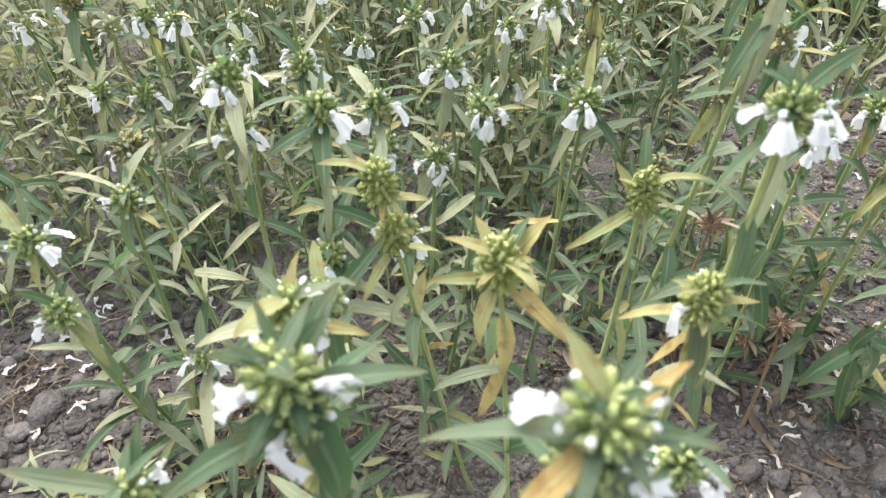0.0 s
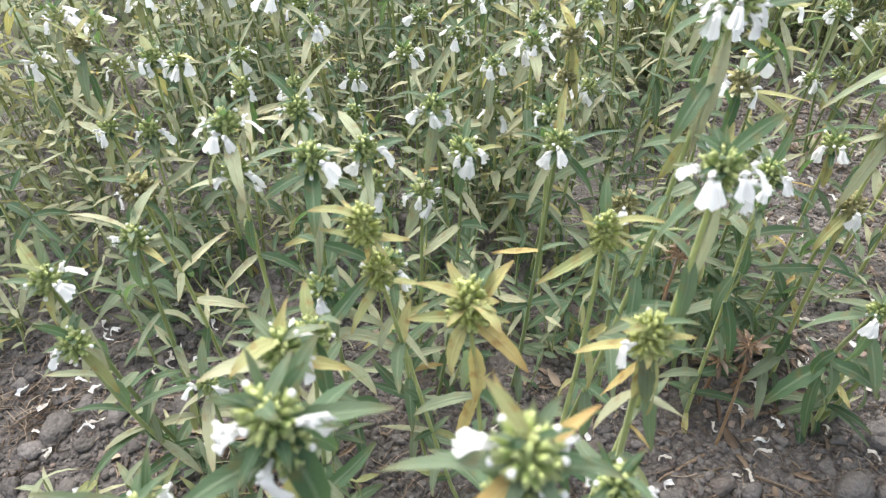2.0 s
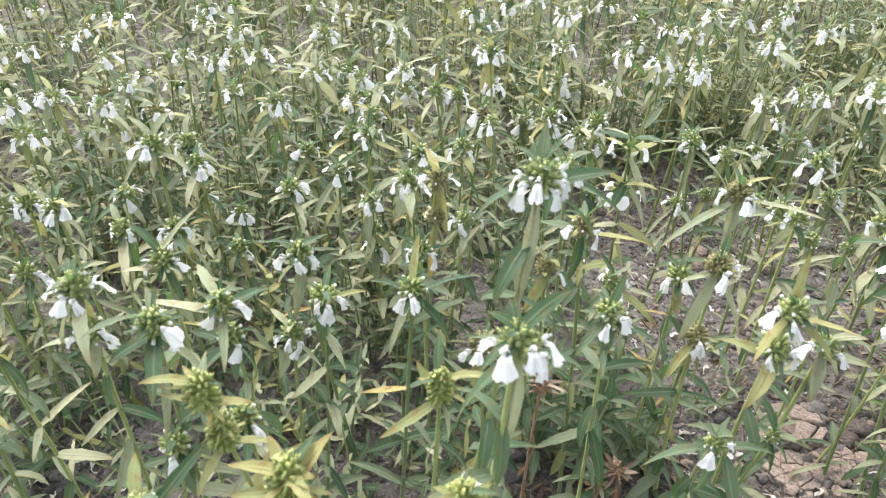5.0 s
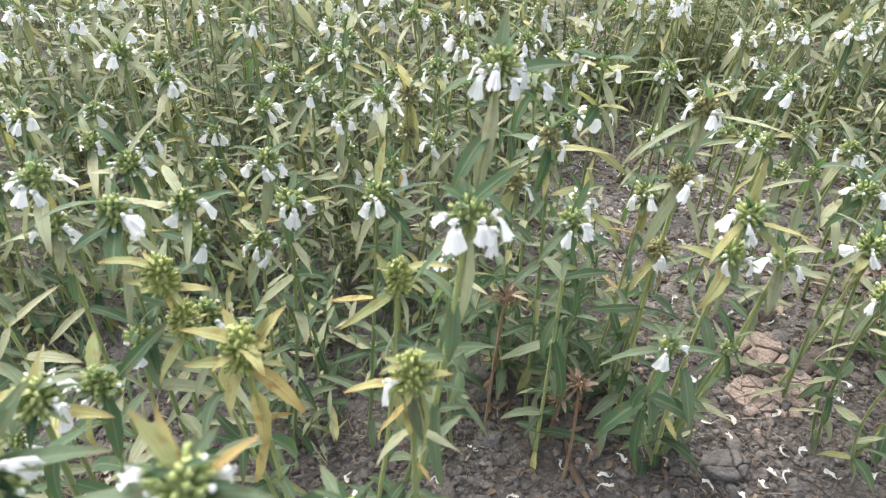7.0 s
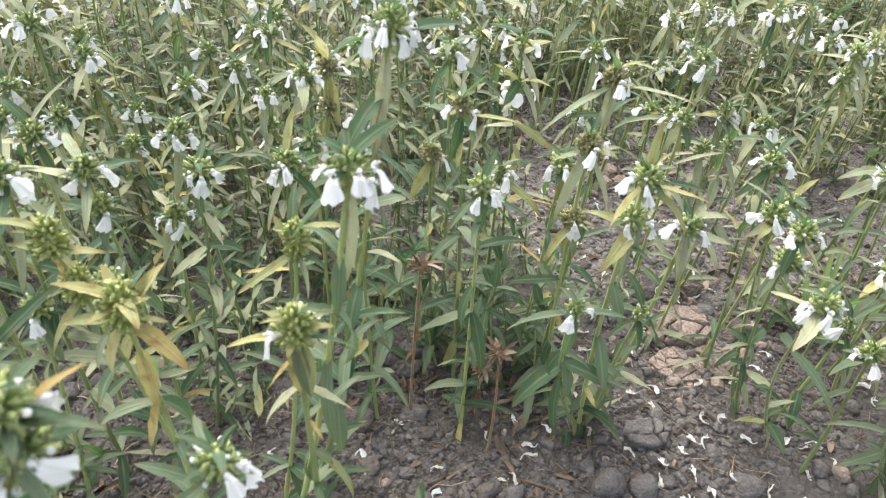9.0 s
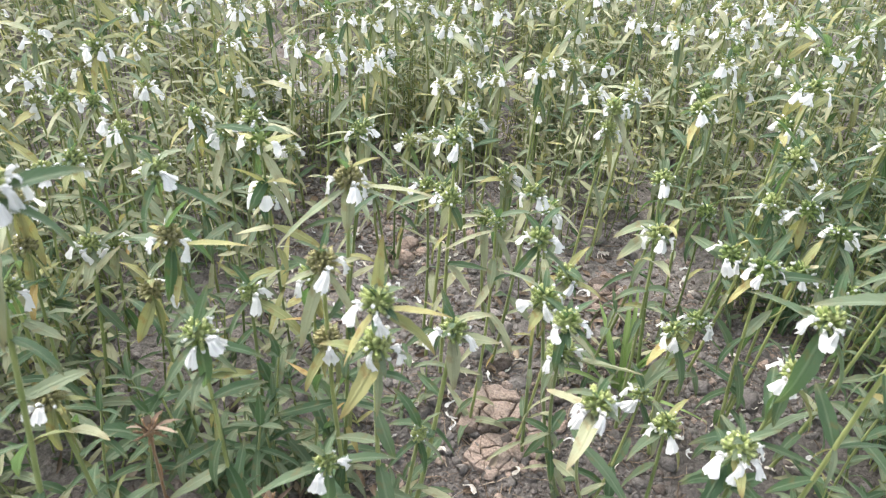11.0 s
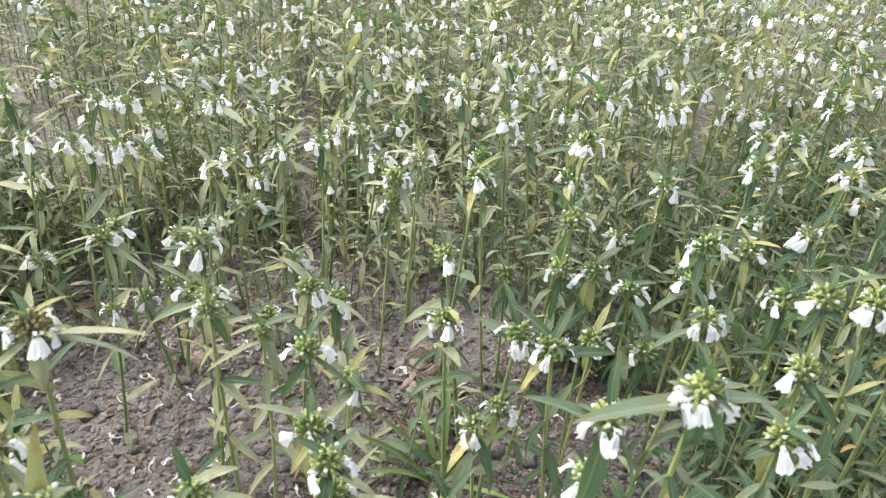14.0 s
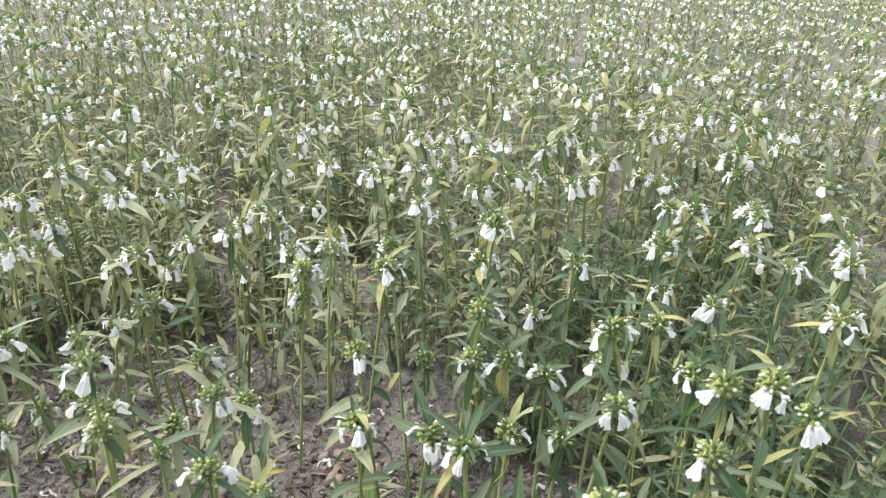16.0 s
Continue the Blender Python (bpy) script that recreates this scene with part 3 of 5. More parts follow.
def young_plant(x, y, height, seed):
    """A leafy shoot with no flowers yet."""
    rng = np.random.RandomState(seed)
    foot = Vector((x, y, ground_height(x, y) - 0.003))
    ROOTS.append((x, y))
    thing = tagged(new("young_plant"), "low leafy green shoot without flowers, in dry soil", "plant", "young plants of the field")
    thing.location = foot
    top = (rng.uniform(-0.2, 0.2) * height, rng.uniform(-0.2, 0.2) * height, height)
    line = stem_line((0, 0, 0), top, 6)
    part("stem", to_mesh("stem", tube(line, np.linspace(0.0014, 0.0009, 6), 5), [stem_green]), thing)
    turn = rng.uniform(0, 6.28)
    h = 0.012
    while h < height:
        at = Vector(line[min(5, int(h / height * 5))])
        for j in range(2):
            m = leaf_turn(at, turn + 3.14 * j + rng.uniform(-0.3, 0.3), rng.uniform(-0.5, 0.7), rng) @ Matrix.Scale(rng.uniform(0.55, 1.1), 4)
            part("leaf", pick(rng, LEAF["green"]), thing, m)
        turn += 1.57
        h += rng.uniform(0.020, 0.032)
    for j in range(3):
        part("leaf", pick(rng, LEAF["small"]), thing, leaf_turn(Vector(top), turn + 2.1 * j, rng.uniform(0.5, 1.2), rng))
    return thing


def grass_tuft(x, y, seed, blades=8):
    """A tuft of long, light green blades."""
    rng = np.random.RandomState(seed)
    thing = tagged(new("grass_tuft"), "small tuft of long light green grass blades in dry soil", "grass", "grass tufts")
    thing.location = (x, y, ground_height(x, y) - 0.003)
    ROOTS.append((x, y))
    for j in range(blades):
        g = leaf_geo(rng.uniform(0.09, 0.15), rng.uniform(0.006, 0.0085), rng.uniform(0.1, 0.9), 0.4, 12, 4, rng, tooth=0.0)
        part("blade", to_mesh("blade", g, [blade_green]), thing, leaf_turn(Vector((0, 0, 0)), 6.28 * j / blades + rng.uniform(-0.3, 0.3), rng.uniform(0.75, 1.35), rng))


# ---- the ground ----
def ground_height(x, y):
    near = math.exp(-((x - 0.4) ** 2 + (y - 0.5) ** 2) / 4.0)
    p = Vector((x, y, 0.0))
    h = 0.010 * noise.noise(p * 4.0) + 0.006 * noise.noise(p * 11.0 + Vector((7, 3, 1)))
    lump = noise.voronoi(p * 46.0 + Vector((0, 0, 0.37)))[0]
    h += 0.0055 * (0.55 - min(0.9, lump[0])) * (0.5 + noise.noise(p * 9.0 + Vector((2, 8, 5))))
    h += 0.0026 * noise.noise(p * 90.0)
    h += 0.0016 * noise.noise(p * 210.0)
    return h * (0.35 + 0.65 * near)


def spaced(low, high, step, far):
    """Lines every step from low to high, then ever wider out to far on both sides."""
    mid = list(np.arange(low, high + step / 2, step))
    d, out = step, []
    while d < far:
        d *= 1.35
        out.append(d)
    return np.array([low - k for k in reversed(out)] + mid + [high + k for k in out])


gx, gy = spaced(-0.55, 1.20, 0.0055, 900.0), spaced(0.05, 1.15, 0.0055, 900.0)
pts = np.zeros((len(gy), len(gx), 3))
for j, yy in enumerate(gy):
    for i, xx in enumerate(gx):
        pts[j, i] = (xx, yy, ground_height(xx, yy) if abs(xx) < 12 and abs(yy) < 12 else 0.0)
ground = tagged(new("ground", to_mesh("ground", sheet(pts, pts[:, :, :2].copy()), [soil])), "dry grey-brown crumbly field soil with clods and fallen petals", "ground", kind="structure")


# ---- the nearer plants ----
plant(0.145, 0.095, 0.286, 3, faces=(190, 75))
plant(0.070, 0.106, 0.326, 3)
plant(0.030, 0.074, 0.406, 6, lower=(0.017,), faces=(168, 22), low_faces=(318, 262), bulk=0.85, leaves=(("yellow", 122, 52, 0.75), ("yellow", 28, 32, 0.8), ("green", 178, 3, 0.85), ("yellow", 222, -12, 1.0), ("bract", 80, 60, 0.6), ("bract", 0, 10, 0.6), ("bract", 300, -40, 0.7), ("olive", 255, -60, 0.7)))
plant(0.096, 0.175, 0.323, 1, "ripe", faces=(205, 75), leaves=(("olive", 180, 8, 0.95), ("bract", 358, 0, 0.75), ("olive", 262, -76, 1.1), ("olive", 318, -60, 0.95), ("bract", 285, -70, 0.8), ("yellow", 200, -45, 0.8, 0.01)))
plant(0.124, 0.214, 0.383, 5, base=(0.03, 0.15), faces=(172, 232, 290, 318, 350), leaves=(("bract", 205, -25, 0.85), ("bract", 2, 0, 0.85), ("strap", 300, -80, 0.9), ("bract", 110, 62, 0.8), ("bract", 70, 68, 0.7)))
plant(-0.043, 0.101, 0.382, 3, lower=(0.016,), faces=(352, 200), low_faces=(258,), bulk=0.95, leaves=(("sage", 176, 8, 0.6), ("green", 12, 4, 0.95), ("green", 318, -46, 1.05), ("bract", 66, 42, 0.95), ("bract", 222, -42, 0.6), ("olive", 250, -76, 1.0, 0.03), ("bract", 110, 60, 0.6)))
plant(0.019, 0.190, 0.327, 0, "ripe", base=(0.036, 0.165), leaves=(("olive", 42, 52, 1.0), ("olive", 118, 66, 0.85), ("olive", 184, 10, 0.85), ("yellow", 338, -28, 1.05), ("olive", 226, -40, 0.95), ("yellow", 312, -74, 1.05, 0.02), ("olive", 355, 8, 0.6), ("yellow", 215, -70, 1.0, 0.055)))
plant(-0.057, 0.159, 0.339, 2, faces=(72, 338), bulk=0.9, leaves=(('sage', 187, 8, 0.75), ('olive', 358, -4, 0.85), ('bract', 160, 12, 0.6), ('olive', 98, 78, 0.7), ('bract', 60, 70, 0.6)))
plant(0.093, 0.258, 0.306, 0, "ripe", base=(0.045, 0.205), bulk=0.82, leaves=(("olive", 195, -35, 1.0), ("strap", 318, -70, 0.7), ("olive", 140, 48, 0.75), ("olive", 40, 50, 0.7), ("bract", 350, -20, 0.6)))
plant(0.272, 0.266, 0.229, 2, faces=(235, 340), bulk=0.66, leaves=(("bract", 185, 5, 1.1), ("bract", 352, 8, 1.1), ("bract", 262, -70, 1.0), ("green", 200, -20, 1.3, 0.09), ("green", 345, -15, 1.3, 0.085), ("green", 300, -55, 1.1, 0.08), ("green", 240, -60, 1.0, 0.11), ("green", 320, -50, 0.9, 0.12)), base=(0.338, 0.337))
plant(0.149, 0.302, 0.413, 6, base=(0.085, 0.292), faces=(170, 212, 250, 300, 330, 20), leaves=(("green", 186, 5, 0.9), ("green", 10, 15, 0.85), ("green", 340, -15, 0.9), ("strap", 248, -74, 1.15, 0.008), ("strap", 232, -62, 0.8, 0.03), ("bract", 75, 65, 0.8), ("bract", 140, 50, 0.8)))
plant(-0.035, 0.260, 0.312, 0, "ripe", lower=(0.036,), base=(0.015, 0.255), leaves=(('olive', 170, 0, 0.67), ('olive', 0, -5, 0.67), ('yellow', 280, -80, 0.59)))
plant(0.312, 0.295, 0.315, 3, lower=(0.036,), faces=(252, 190), low_faces=(232, 330), leaves=(("olive", 80, 74, 1.0), ("olive", 330, -25, 1.15), ("olive", 205, -35, 1.0), ("olive", 348, -5, 1.0), ("strap", 265, -75, 0.85, 0.036)), base=(0.336, 0.33))
plant(-0.028, 0.296, 0.249, 3, faces=(248, 312, 175))
plant(0.217, 0.343, 0.277, 3, faces=(250, 300, 320, 50), leaves=(("green", 205, -25, 0.85), ("green", 340, -10, 0.9), ("bract", 60, 40, 0.7), ("green", 270, -65, 0.8)))
plant(0.346, 0.307, 0.177, 0, bulk=0.55, leaves=(("bract", 200, -8, 0.7), ("bract", 335, -30, 0.9), ("bract", 290, -60, 0.8)), base=(0.343, 0.335))
plant(-0.072, 0.289, 0.235, 1, faces=(272,))
plant(-0.066, 0.299, 0.329, 2, faces=(318, 345))
plant(0.083, 0.365, 0.289, 1, faces=(228, 265), leaves=(("strap", 205, -62, 0.95), ("green", 20, 20, 0.9), ("green", 335, -30, 0.9), ("bract", 150, 30, 0.8)))
plant(0.436, 0.243, 0.243, 5, faces=(168, 195, 252, 340, 356), base=(0.52, 0.3))
plant(0.297, 0.361, 0.299, 1, "old", lower=(0.072,), faces=(268, 340), low_faces=(262,), leaves=(("strap", 215, -58, 1.0), ("strap", 325, -52, 0.8), ("sage", 185, 0, 0.6), ("sage", 5, 5, 0.6), ("olive", 208, -40, 1.1, 0.072), ("olive", 322, -66, 1.0, 0.072)))
plant(-0.150, 0.252, 0.184, 2, faces=(200, 332), bulk=0.7)
plant(0.021, 0.377, 0.276, 3, faces=(248, 285, 335))
plant(0.378, 0.332, 0.243, 2, faces=(182, 302), leaves=(("sage", 250, -78, 1.0), ("sage", 262, -70, 1.0), ("sage", 335, 0, 0.9), ("bract", 90, 60, 0.8)), base=(0.348, 0.34))
plant(-0.044, 0.352, 0.296, 2, lower=(0.03,), faces=(250, 350), low_faces=(300,))
plant(0.511, 0.195, 0.226, 4, faces=(180, 238, 340, 288), base=(0.6, 0.24))
plant(0.211, 0.408, 0.305, 3, "old")
plant(0.442, 0.296, 0.262, 2, lower=(0.032,), faces=(198, 322), low_faces=(200, 332), base=(0.503, 0.333))
plant(0.192, 0.426, 0.252, 2, "old")
plant(-0.209, 0.240, 0.243, 2, faces=(200, 238), leaves=(("olive", 328, -38, 0.9), ("bract", 150, 45, 0.8), ("bract", 200, -10, 0.7)), base=(-0.208, 0.292))
plant(-0.011, 0.406, 0.216, 4, faces=(190, 262, 300, 20))
plant(-0.124, 0.342, 0.324, 4, lower=(0.036,), faces=(178, 250, 282, 20), low_faces=(205, 330))
plant(0.302, 0.420, 0.242, 2, faces=(268, 205))
plant(0.330, 0.417, 0.322, 2, "old", faces=(168, 272, 318, 30), leaves=(("strap", 186, -26, 1.15), ("strap", 336, 5, 0.95), ("sage", 245, -80, 0.95), ("sage", 80, 60, 0.7), ("green", 342, -12, 1.0)))
plant(0.571, 0.170, 0.350, 5, faces=(275, 216, 158, 178, 350), leaves=(("green", 162, 5, 1.35), ("green", 228, -75, 0.9), ("green", 335, 0, 1.15), ("green", 300, -50, 1.1), ("bract", 100, 40, 0.7), ("yellow", 318, -20, 1.35, 0.07)))
plant(-0.001, 0.429, 0.277, 3, faces=(200, 270, 330))
plant(-0.222, 0.262, 0.274, 2, faces=(328, 60), leaves=(("bract", 170, 10, 0.8), ("bract", 100, 60, 0.8), ("olive", 250, -60, 0.9)), base=(-0.212, 0.297))
plant(-0.190, 0.310, 0.262, 1, faces=(192,), leaves=(("olive", 330, 5, 0.7), ("bract", 110, 60, 0.8), ("green", 245, -60, 1.0), ("bract", 20, 30, 0.7)), base=(-0.205, 0.3))
plant(0.455, 0.345, 0.240, 3, faces=(172, 245, 350), base=(0.5, 0.338))
plant(0.258, 0.448, 0.217, 4)
plant(0.566, 0.212, 0.299, 4, lower=(0.05,), faces=(165, 214, 245, 350), leaves=(("green", 215, -50, 1.2), ("green", 300, -40, 1.1), ("green", 130, 20, 0.9), ("bract", 40, 40, 0.8)))
plant(0.209, 0.462, 0.323, 3)
plant(0.537, 0.273, 0.149, 2, faces=(170, 250))
plant(0.095, 0.487, 0.231, 2, faces=(330, 200))
plant(-0.099, 0.421, 0.283, 2, faces=(182, 348))
plant(0.543, 0.311, 0.141, 3)
plant(0.632, 0.143, 0.237, 4)
plant(0.112, 0.510, 0.288, 2, "old", lower=(0.036,))
plant(0.483, 0.406, 0.247, 3, faces=(162, 336, 318), leaves=(("bract", 190, -45, 1.0), ("bract", 325, -35, 0.9), ("bract", 80, 40, 0.7)))
plant(0.652, 0.158, 0.285, 3)
plant(0.582, 0.334, 0.179, 3)
plant(0.471, 0.458, 0.231, 0, bulk=0.6)
plant(0.626, 0.310, 0.252, 4, faces=(168, 213, 330, 352))
plant(0.143, 0.565, 0.207, 3)
plant(0.053, 0.563, 0.236, 3, lower=(0.036, 0.06,))
plant(0.088, 0.570, 0.253, 5)
plant(0.447, 0.500, 0.296, 3, lower=(0.061,), faces=(245, 340, 165))
plant(0.620, 0.339, 0.248, 4, lower=(0.076,))
plant(0.091, 0.592, 0.237, 4)
plant(0.594, 0.395, 0.236, 4, faces=(172, 248, 326, 128), leaves=(("sage", 150, 10, 0.6), ("bract", 300, -50, 0.6)))
plant(0.144, 0.603, 0.268, 3)
plant(0.725, 0.190, 0.332, 1, lower=(0.058,), faces=(168,), low_faces=(175,))
plant(0.158, 0.607, 0.177, 4)
plant(-0.129, 0.549, 0.311, 3, lower=(0.083,))
plant(0.528, 0.496, 0.230, 3, faces=(172, 265, 305))
plant(0.687, 0.323, 0.224, 3)
plant(0.461, 0.551, 0.213, 3)
plant(0.725, 0.260, 0.270, 4, faces=(192, 238, 318, 345))
plant(0.019, 0.626, 0.234, 4)
plant(0.769, 0.177, 0.320, 4, faces=(240, 172, 192, 330))
plant(-0.033, 0.633, 0.210, 5)
plant(0.634, 0.450, 0.252, 2, faces=(232, 262), leaves=(("sage", 195, -15, 1.4, 0.05), ("sage", 185, 5, 1.3, 0.04), ("bract", 330, 10, 0.9), ("bract", 60, 30, 0.8)))
plant(0.177, 0.663, 0.340, 4, lower=(0.078,))
plant(-0.228, 0.545, 0.254, 4)
plant(0.743, 0.312, 0.196, 1, faces=(165,))
plant(0.706, 0.380, 0.300, 1, lower=(0.046,), faces=(345,), low_faces=(162, 290))
plant(0.052, 0.668, 0.252, 4)
plant(0.106, 0.676, 0.224, 3)
plant(-0.088, 0.634, 0.183, 4)
plant(0.246, 0.672, 0.264, 4)
plant(0.815, 0.161, 0.280, 2, faces=(198, 218))
plant(-0.268, 0.531, 0.193, 2, faces=(185, 350))
plant(-0.257, 0.560, 0.251, 4)
plant(0.301, 0.679, 0.252, 4, lower=(0.029,))
plant(0.781, 0.306, 0.290, 4, lower=(0.036,), faces=(150, 90, 320, 345), low_faces=(152, 300))
plant(0.758, 0.349, 0.231, 4)
plant(0.405, 0.657, 0.233, 3, lower=(0.075,))
plant(0.253, 0.704, 0.239, 2, "old", faces=(300,))
plant(-0.132, 0.654, 0.197, 2, "old")
plant(-0.198, 0.624, 0.216, 3)
plant(0.031, 0.704, 0.236, 4)
plant(0.690, 0.484, 0.298, 4)
plant(-0.020, 0.704, 0.216, 3)
plant(0.055, 0.725, 0.246, 5)
plant(-0.324, 0.570, 0.262, 2, "old")
plant(0.424, 0.702, 0.215, 2, faces=(250, 300))
plant(0.130, 0.761, 0.257, 3)
plant(-0.051, 0.735, 0.262, 5)
plant(0.057, 0.756, 0.253, 3)
plant(0.716, 0.511, 0.300, 3)
plant(0.662, 0.577, 0.264, 3, lower=(0.026,), faces=(185, 330, 300), low_faces=(200, 305))
plant(0.443, 0.724, 0.113, 5)
plant(0.588, 0.649, 0.153, 4)
plant(-0.061, 0.762, 0.247, 4)
plant(-0.356, 0.611, 0.269, 4)
plant(0.881, 0.321, 0.248, 3, faces=(330, 262, 60))
plant(0.521, 0.719, 0.184, 3)
plant(0.095, 0.813, 0.262, 5, lower=(0.028,))
plant(0.814, 0.472, 0.312, 3)
plant(0.551, 0.710, 0.262, 4)
plant(0.903, 0.346, 0.313, 3, faces=(180, 315, 70))
plant(0.204, 0.824, 0.235, 5)
plant(0.955, 0.199, 0.286, 2, faces=(165, 262))
plant(-0.012, 0.816, 0.262, 3)
plant(0.359, 0.806, 0.143, 4)
plant(0.876, 0.419, 0.273, 1)
plant(-0.243, 0.741, 0.262, 3)
plant(0.457, 0.786, 0.262, 5)
plant(0.941, 0.300, 0.255, 3, faces=(165, 200, 345))
plant(0.723, 0.622, 0.252, 3)
plant(-0.111, 0.807, 0.246, 4)
plant(0.869, 0.458, 0.196, 3)
plant(0.543, 0.768, 0.224, 3)
plant(0.420, 0.821, 0.262, 4)
plant(-0.423, 0.654, 0.200, 5)
plant(0.380, 0.843, 0.262, 5)
plant(0.907, 0.436, 0.249, 1, lower=(0.03,))
plant(0.852, 0.521, 0.286, 3, lower=(0.041,))
plant(0.705, 0.677, 0.232, 4)
plant(0.204, 0.878, 0.262, 3)
plant(0.554, 0.784, 0.208, 2, "old")
plant(1.012, 0.207, 0.262, 4)
plant(-0.234, 0.800, 0.262, 3)
plant(0.308, 0.878, 0.262, 3, lower=(0.045,))
plant(0.752, 0.660, 0.244, 3)
plant(-0.305, 0.771, 0.262, 5)
plant(0.664, 0.737, 0.243, 4)
plant(-0.341, 0.752, 0.262, 3)
plant(0.261, 0.892, 0.144, 4)
plant(0.379, 0.878, 0.203, 4)
plant(-0.141, 0.860, 0.262, 5)
plant(0.548, 0.817, 0.129, 3)
plant(0.832, 0.609, 0.283, 4)
plant(0.638, 0.787, 0.218, 4)
plant(1.044, 0.280, 0.275, 3)
plant(0.499, 0.872, 0.214, 3)
plant(0.321, 0.928, 0.183, 4)
plant(0.093, 0.942, 0.262, 4)
plant(0.638, 0.812, 0.204, 4)
plant(0.446, 0.906, 0.210, 3)
plant(0.699, 0.781, 0.226, 5)
plant(1.053, 0.326, 0.277, 5)
plant(0.587, 0.865, 0.262, 4)
plant(-0.009, 0.957, 0.262, 4)
plant(0.499, 0.913, 0.262, 3, lower=(0.069,))
plant(0.895, 0.636, 0.235, 3)
plant(-0.279, 0.884, 0.262, 3)
plant(-0.350, 0.847, 0.230, 3)
plant(1.052, 0.395, 0.293, 4)
plant(0.471, 0.936, 0.262, 3)
plant(1.110, 0.244, 0.269, 4)
plant(0.802, 0.747, 0.292, 5)
plant(0.842, 0.710, 0.282, 4)
plant(0.881, 0.674, 0.295, 4, lower=(0.027,))
plant(-0.127, 0.965, 0.262, 3)
plant(0.336, 0.990, 0.262, 4)
plant(0.641, 0.881, 0.140, 5)
plant(1.017, 0.540, 0.282, 3)
plant(0.532, 0.949, 0.208, 5)
plant(0.995, 0.594, 0.283, 3)
plant(0.503, 0.972, 0.242, 4, lower=(0.046,))
plant(1.157, 0.263, 0.262, 5)
plant(0.345, 1.025, 0.207, 2, "old")
plant(0.777, 0.835, 0.176, 5)
plant(0.882, 0.747, 0.276, 4)
plant(0.763, 0.863, 0.199, 5)
plant(0.555, 0.981, 0.262, 3)
plant(0.690, 0.915, 0.262, 4)
plant(-0.184, 1.012, 0.262, 4)
plant(-0.392, 0.918, 0.262, 4)
plant(1.156, 0.365, 0.264, 4)
plant(1.075, 0.561, 0.270, 3)
plant(-0.386, 0.940, 0.118, 3)
plant(0.310, 1.076, 0.262, 5)
plant(0.652, 0.976, 0.252, 3)
plant(0.383, 1.074, 0.107, 4)
plant(1.184, 0.382, 0.264, 5)
plant(0.683, 0.984, 0.204, 3)
plant(0.965, 0.770, 0.292, 4)
plant(0.581, 1.037, 0.242, 5)
plant(0.998, 0.748, 0.254, 4)
plant(0.606, 1.045, 0.201, 3)
plant(1.104, 0.656, 0.279, 3)
plant(1.162, 0.592, 0.267, 3)
plant(1.282, 0.320, 0.252, 3)
plant(1.257, 0.423, 0.225, 4)
plant(0.398, 1.172, 0.219, 3)
plant(1.236, 0.530, 0.235, 4)
plant(1.108, 0.743, 0.318, 4, lower=(0.054,))
plant(1.172, 0.673, 0.281, 4)
plant(1.287, 0.460, 0.262, 3)
plant(1.113, 0.787, 0.249, 5)
plant(1.250, 0.583, 0.232, 5)
plant(1.123, 0.837, 0.257, 5)
plant(0.879, 1.064, 0.213, 4)
plant(0.926, 1.034, 0.234, 4, lower=(0.031,))
plant(1.343, 0.504, 0.262, 3)
plant(0.855, 1.108, 0.193, 4)
plant(0.718, 1.189, 0.230, 3)
plant(1.323, 0.614, 0.273, 3)
plant(0.810, 1.164, 0.262, 3)
plant(1.368, 0.621, 0.269, 5)
plant(1.414, 0.520, 0.252, 4)
plant(1.171, 0.939, 0.209, 5)
plant(1.423, 0.598, 0.287, 5, lower=(0.073,))
plant(1.078, 1.060, 0.262, 4)
plant(0.828, 1.243, 0.188, 4)
plant(1.503, 0.497, 0.246, 3)
plant(1.377, 0.776, 0.260, 4)
plant(1.543, 0.501, 0.262, 5)
plant(0.822, 1.502, 0.262, 3)
plant(0.680, 1.584, 0.262, 5)
plant(1.761, 0.610, 0.262, 4)
plant(1.161, 1.433, 0.262, 3)
plant(1.380, 1.311, 0.262, 4)
plant(1.440, 1.596, 0.262, 5)
plant(1.712, 1.456, 0.262, 3)
plant(2.112, 0.902, 0.262, 3)
plant(1.996, 1.128, 0.262, 5)
plant(1.205, 1.901, 0.262, 4)
plant(1.962, 1.329, 0.262, 3)
plant(2.390, 0.823, 0.262, 3)
plant(2.759, 1.417, 0.262, 4)
plant(-0.129, 0.556, 0.215, 2, faces=(190, 265,))
plant(-0.303, 0.526, 0.200, 2, faces=(215, 265,))
plant(-0.200, 0.354, 0.266, 1, "old", faces=(205,))
plant(0.131, 0.351, 0.246, 2, "old", faces=(200, 250,))
plant(-0.315, 0.700, 0.250, 3, faces=(240, 330, 90,))
plant(-0.340, 0.900, 0.140, 3)
plant(-0.300, 0.850, 0.180, 2)
plant(-0.123, 0.632, 0.245, 3, faces=(205, 300, 340,))
plant(-0.146, 0.698, 0.235, 2, faces=(200, 340,))
plant(-0.177, 0.546, 0.227, 2, faces=(320, 150,))
plant(0.266, 0.883, 0.158, 3)
plant(0.116, 0.897, 0.144, 1)
plant(-0.328, 0.634, 0.203, 2, faces=(200, 60,))
plant(-0.086, 0.584, 0.172, 1, faces=(330,))
plant(-0.097, 0.095, 0.330, 2, faces=(200, 60), leaves=(("bract", 20, 20, 0.7), ("bract", 200, 10, 0.6), ("bract", 90, 50, 0.6)), bulk=0.75)
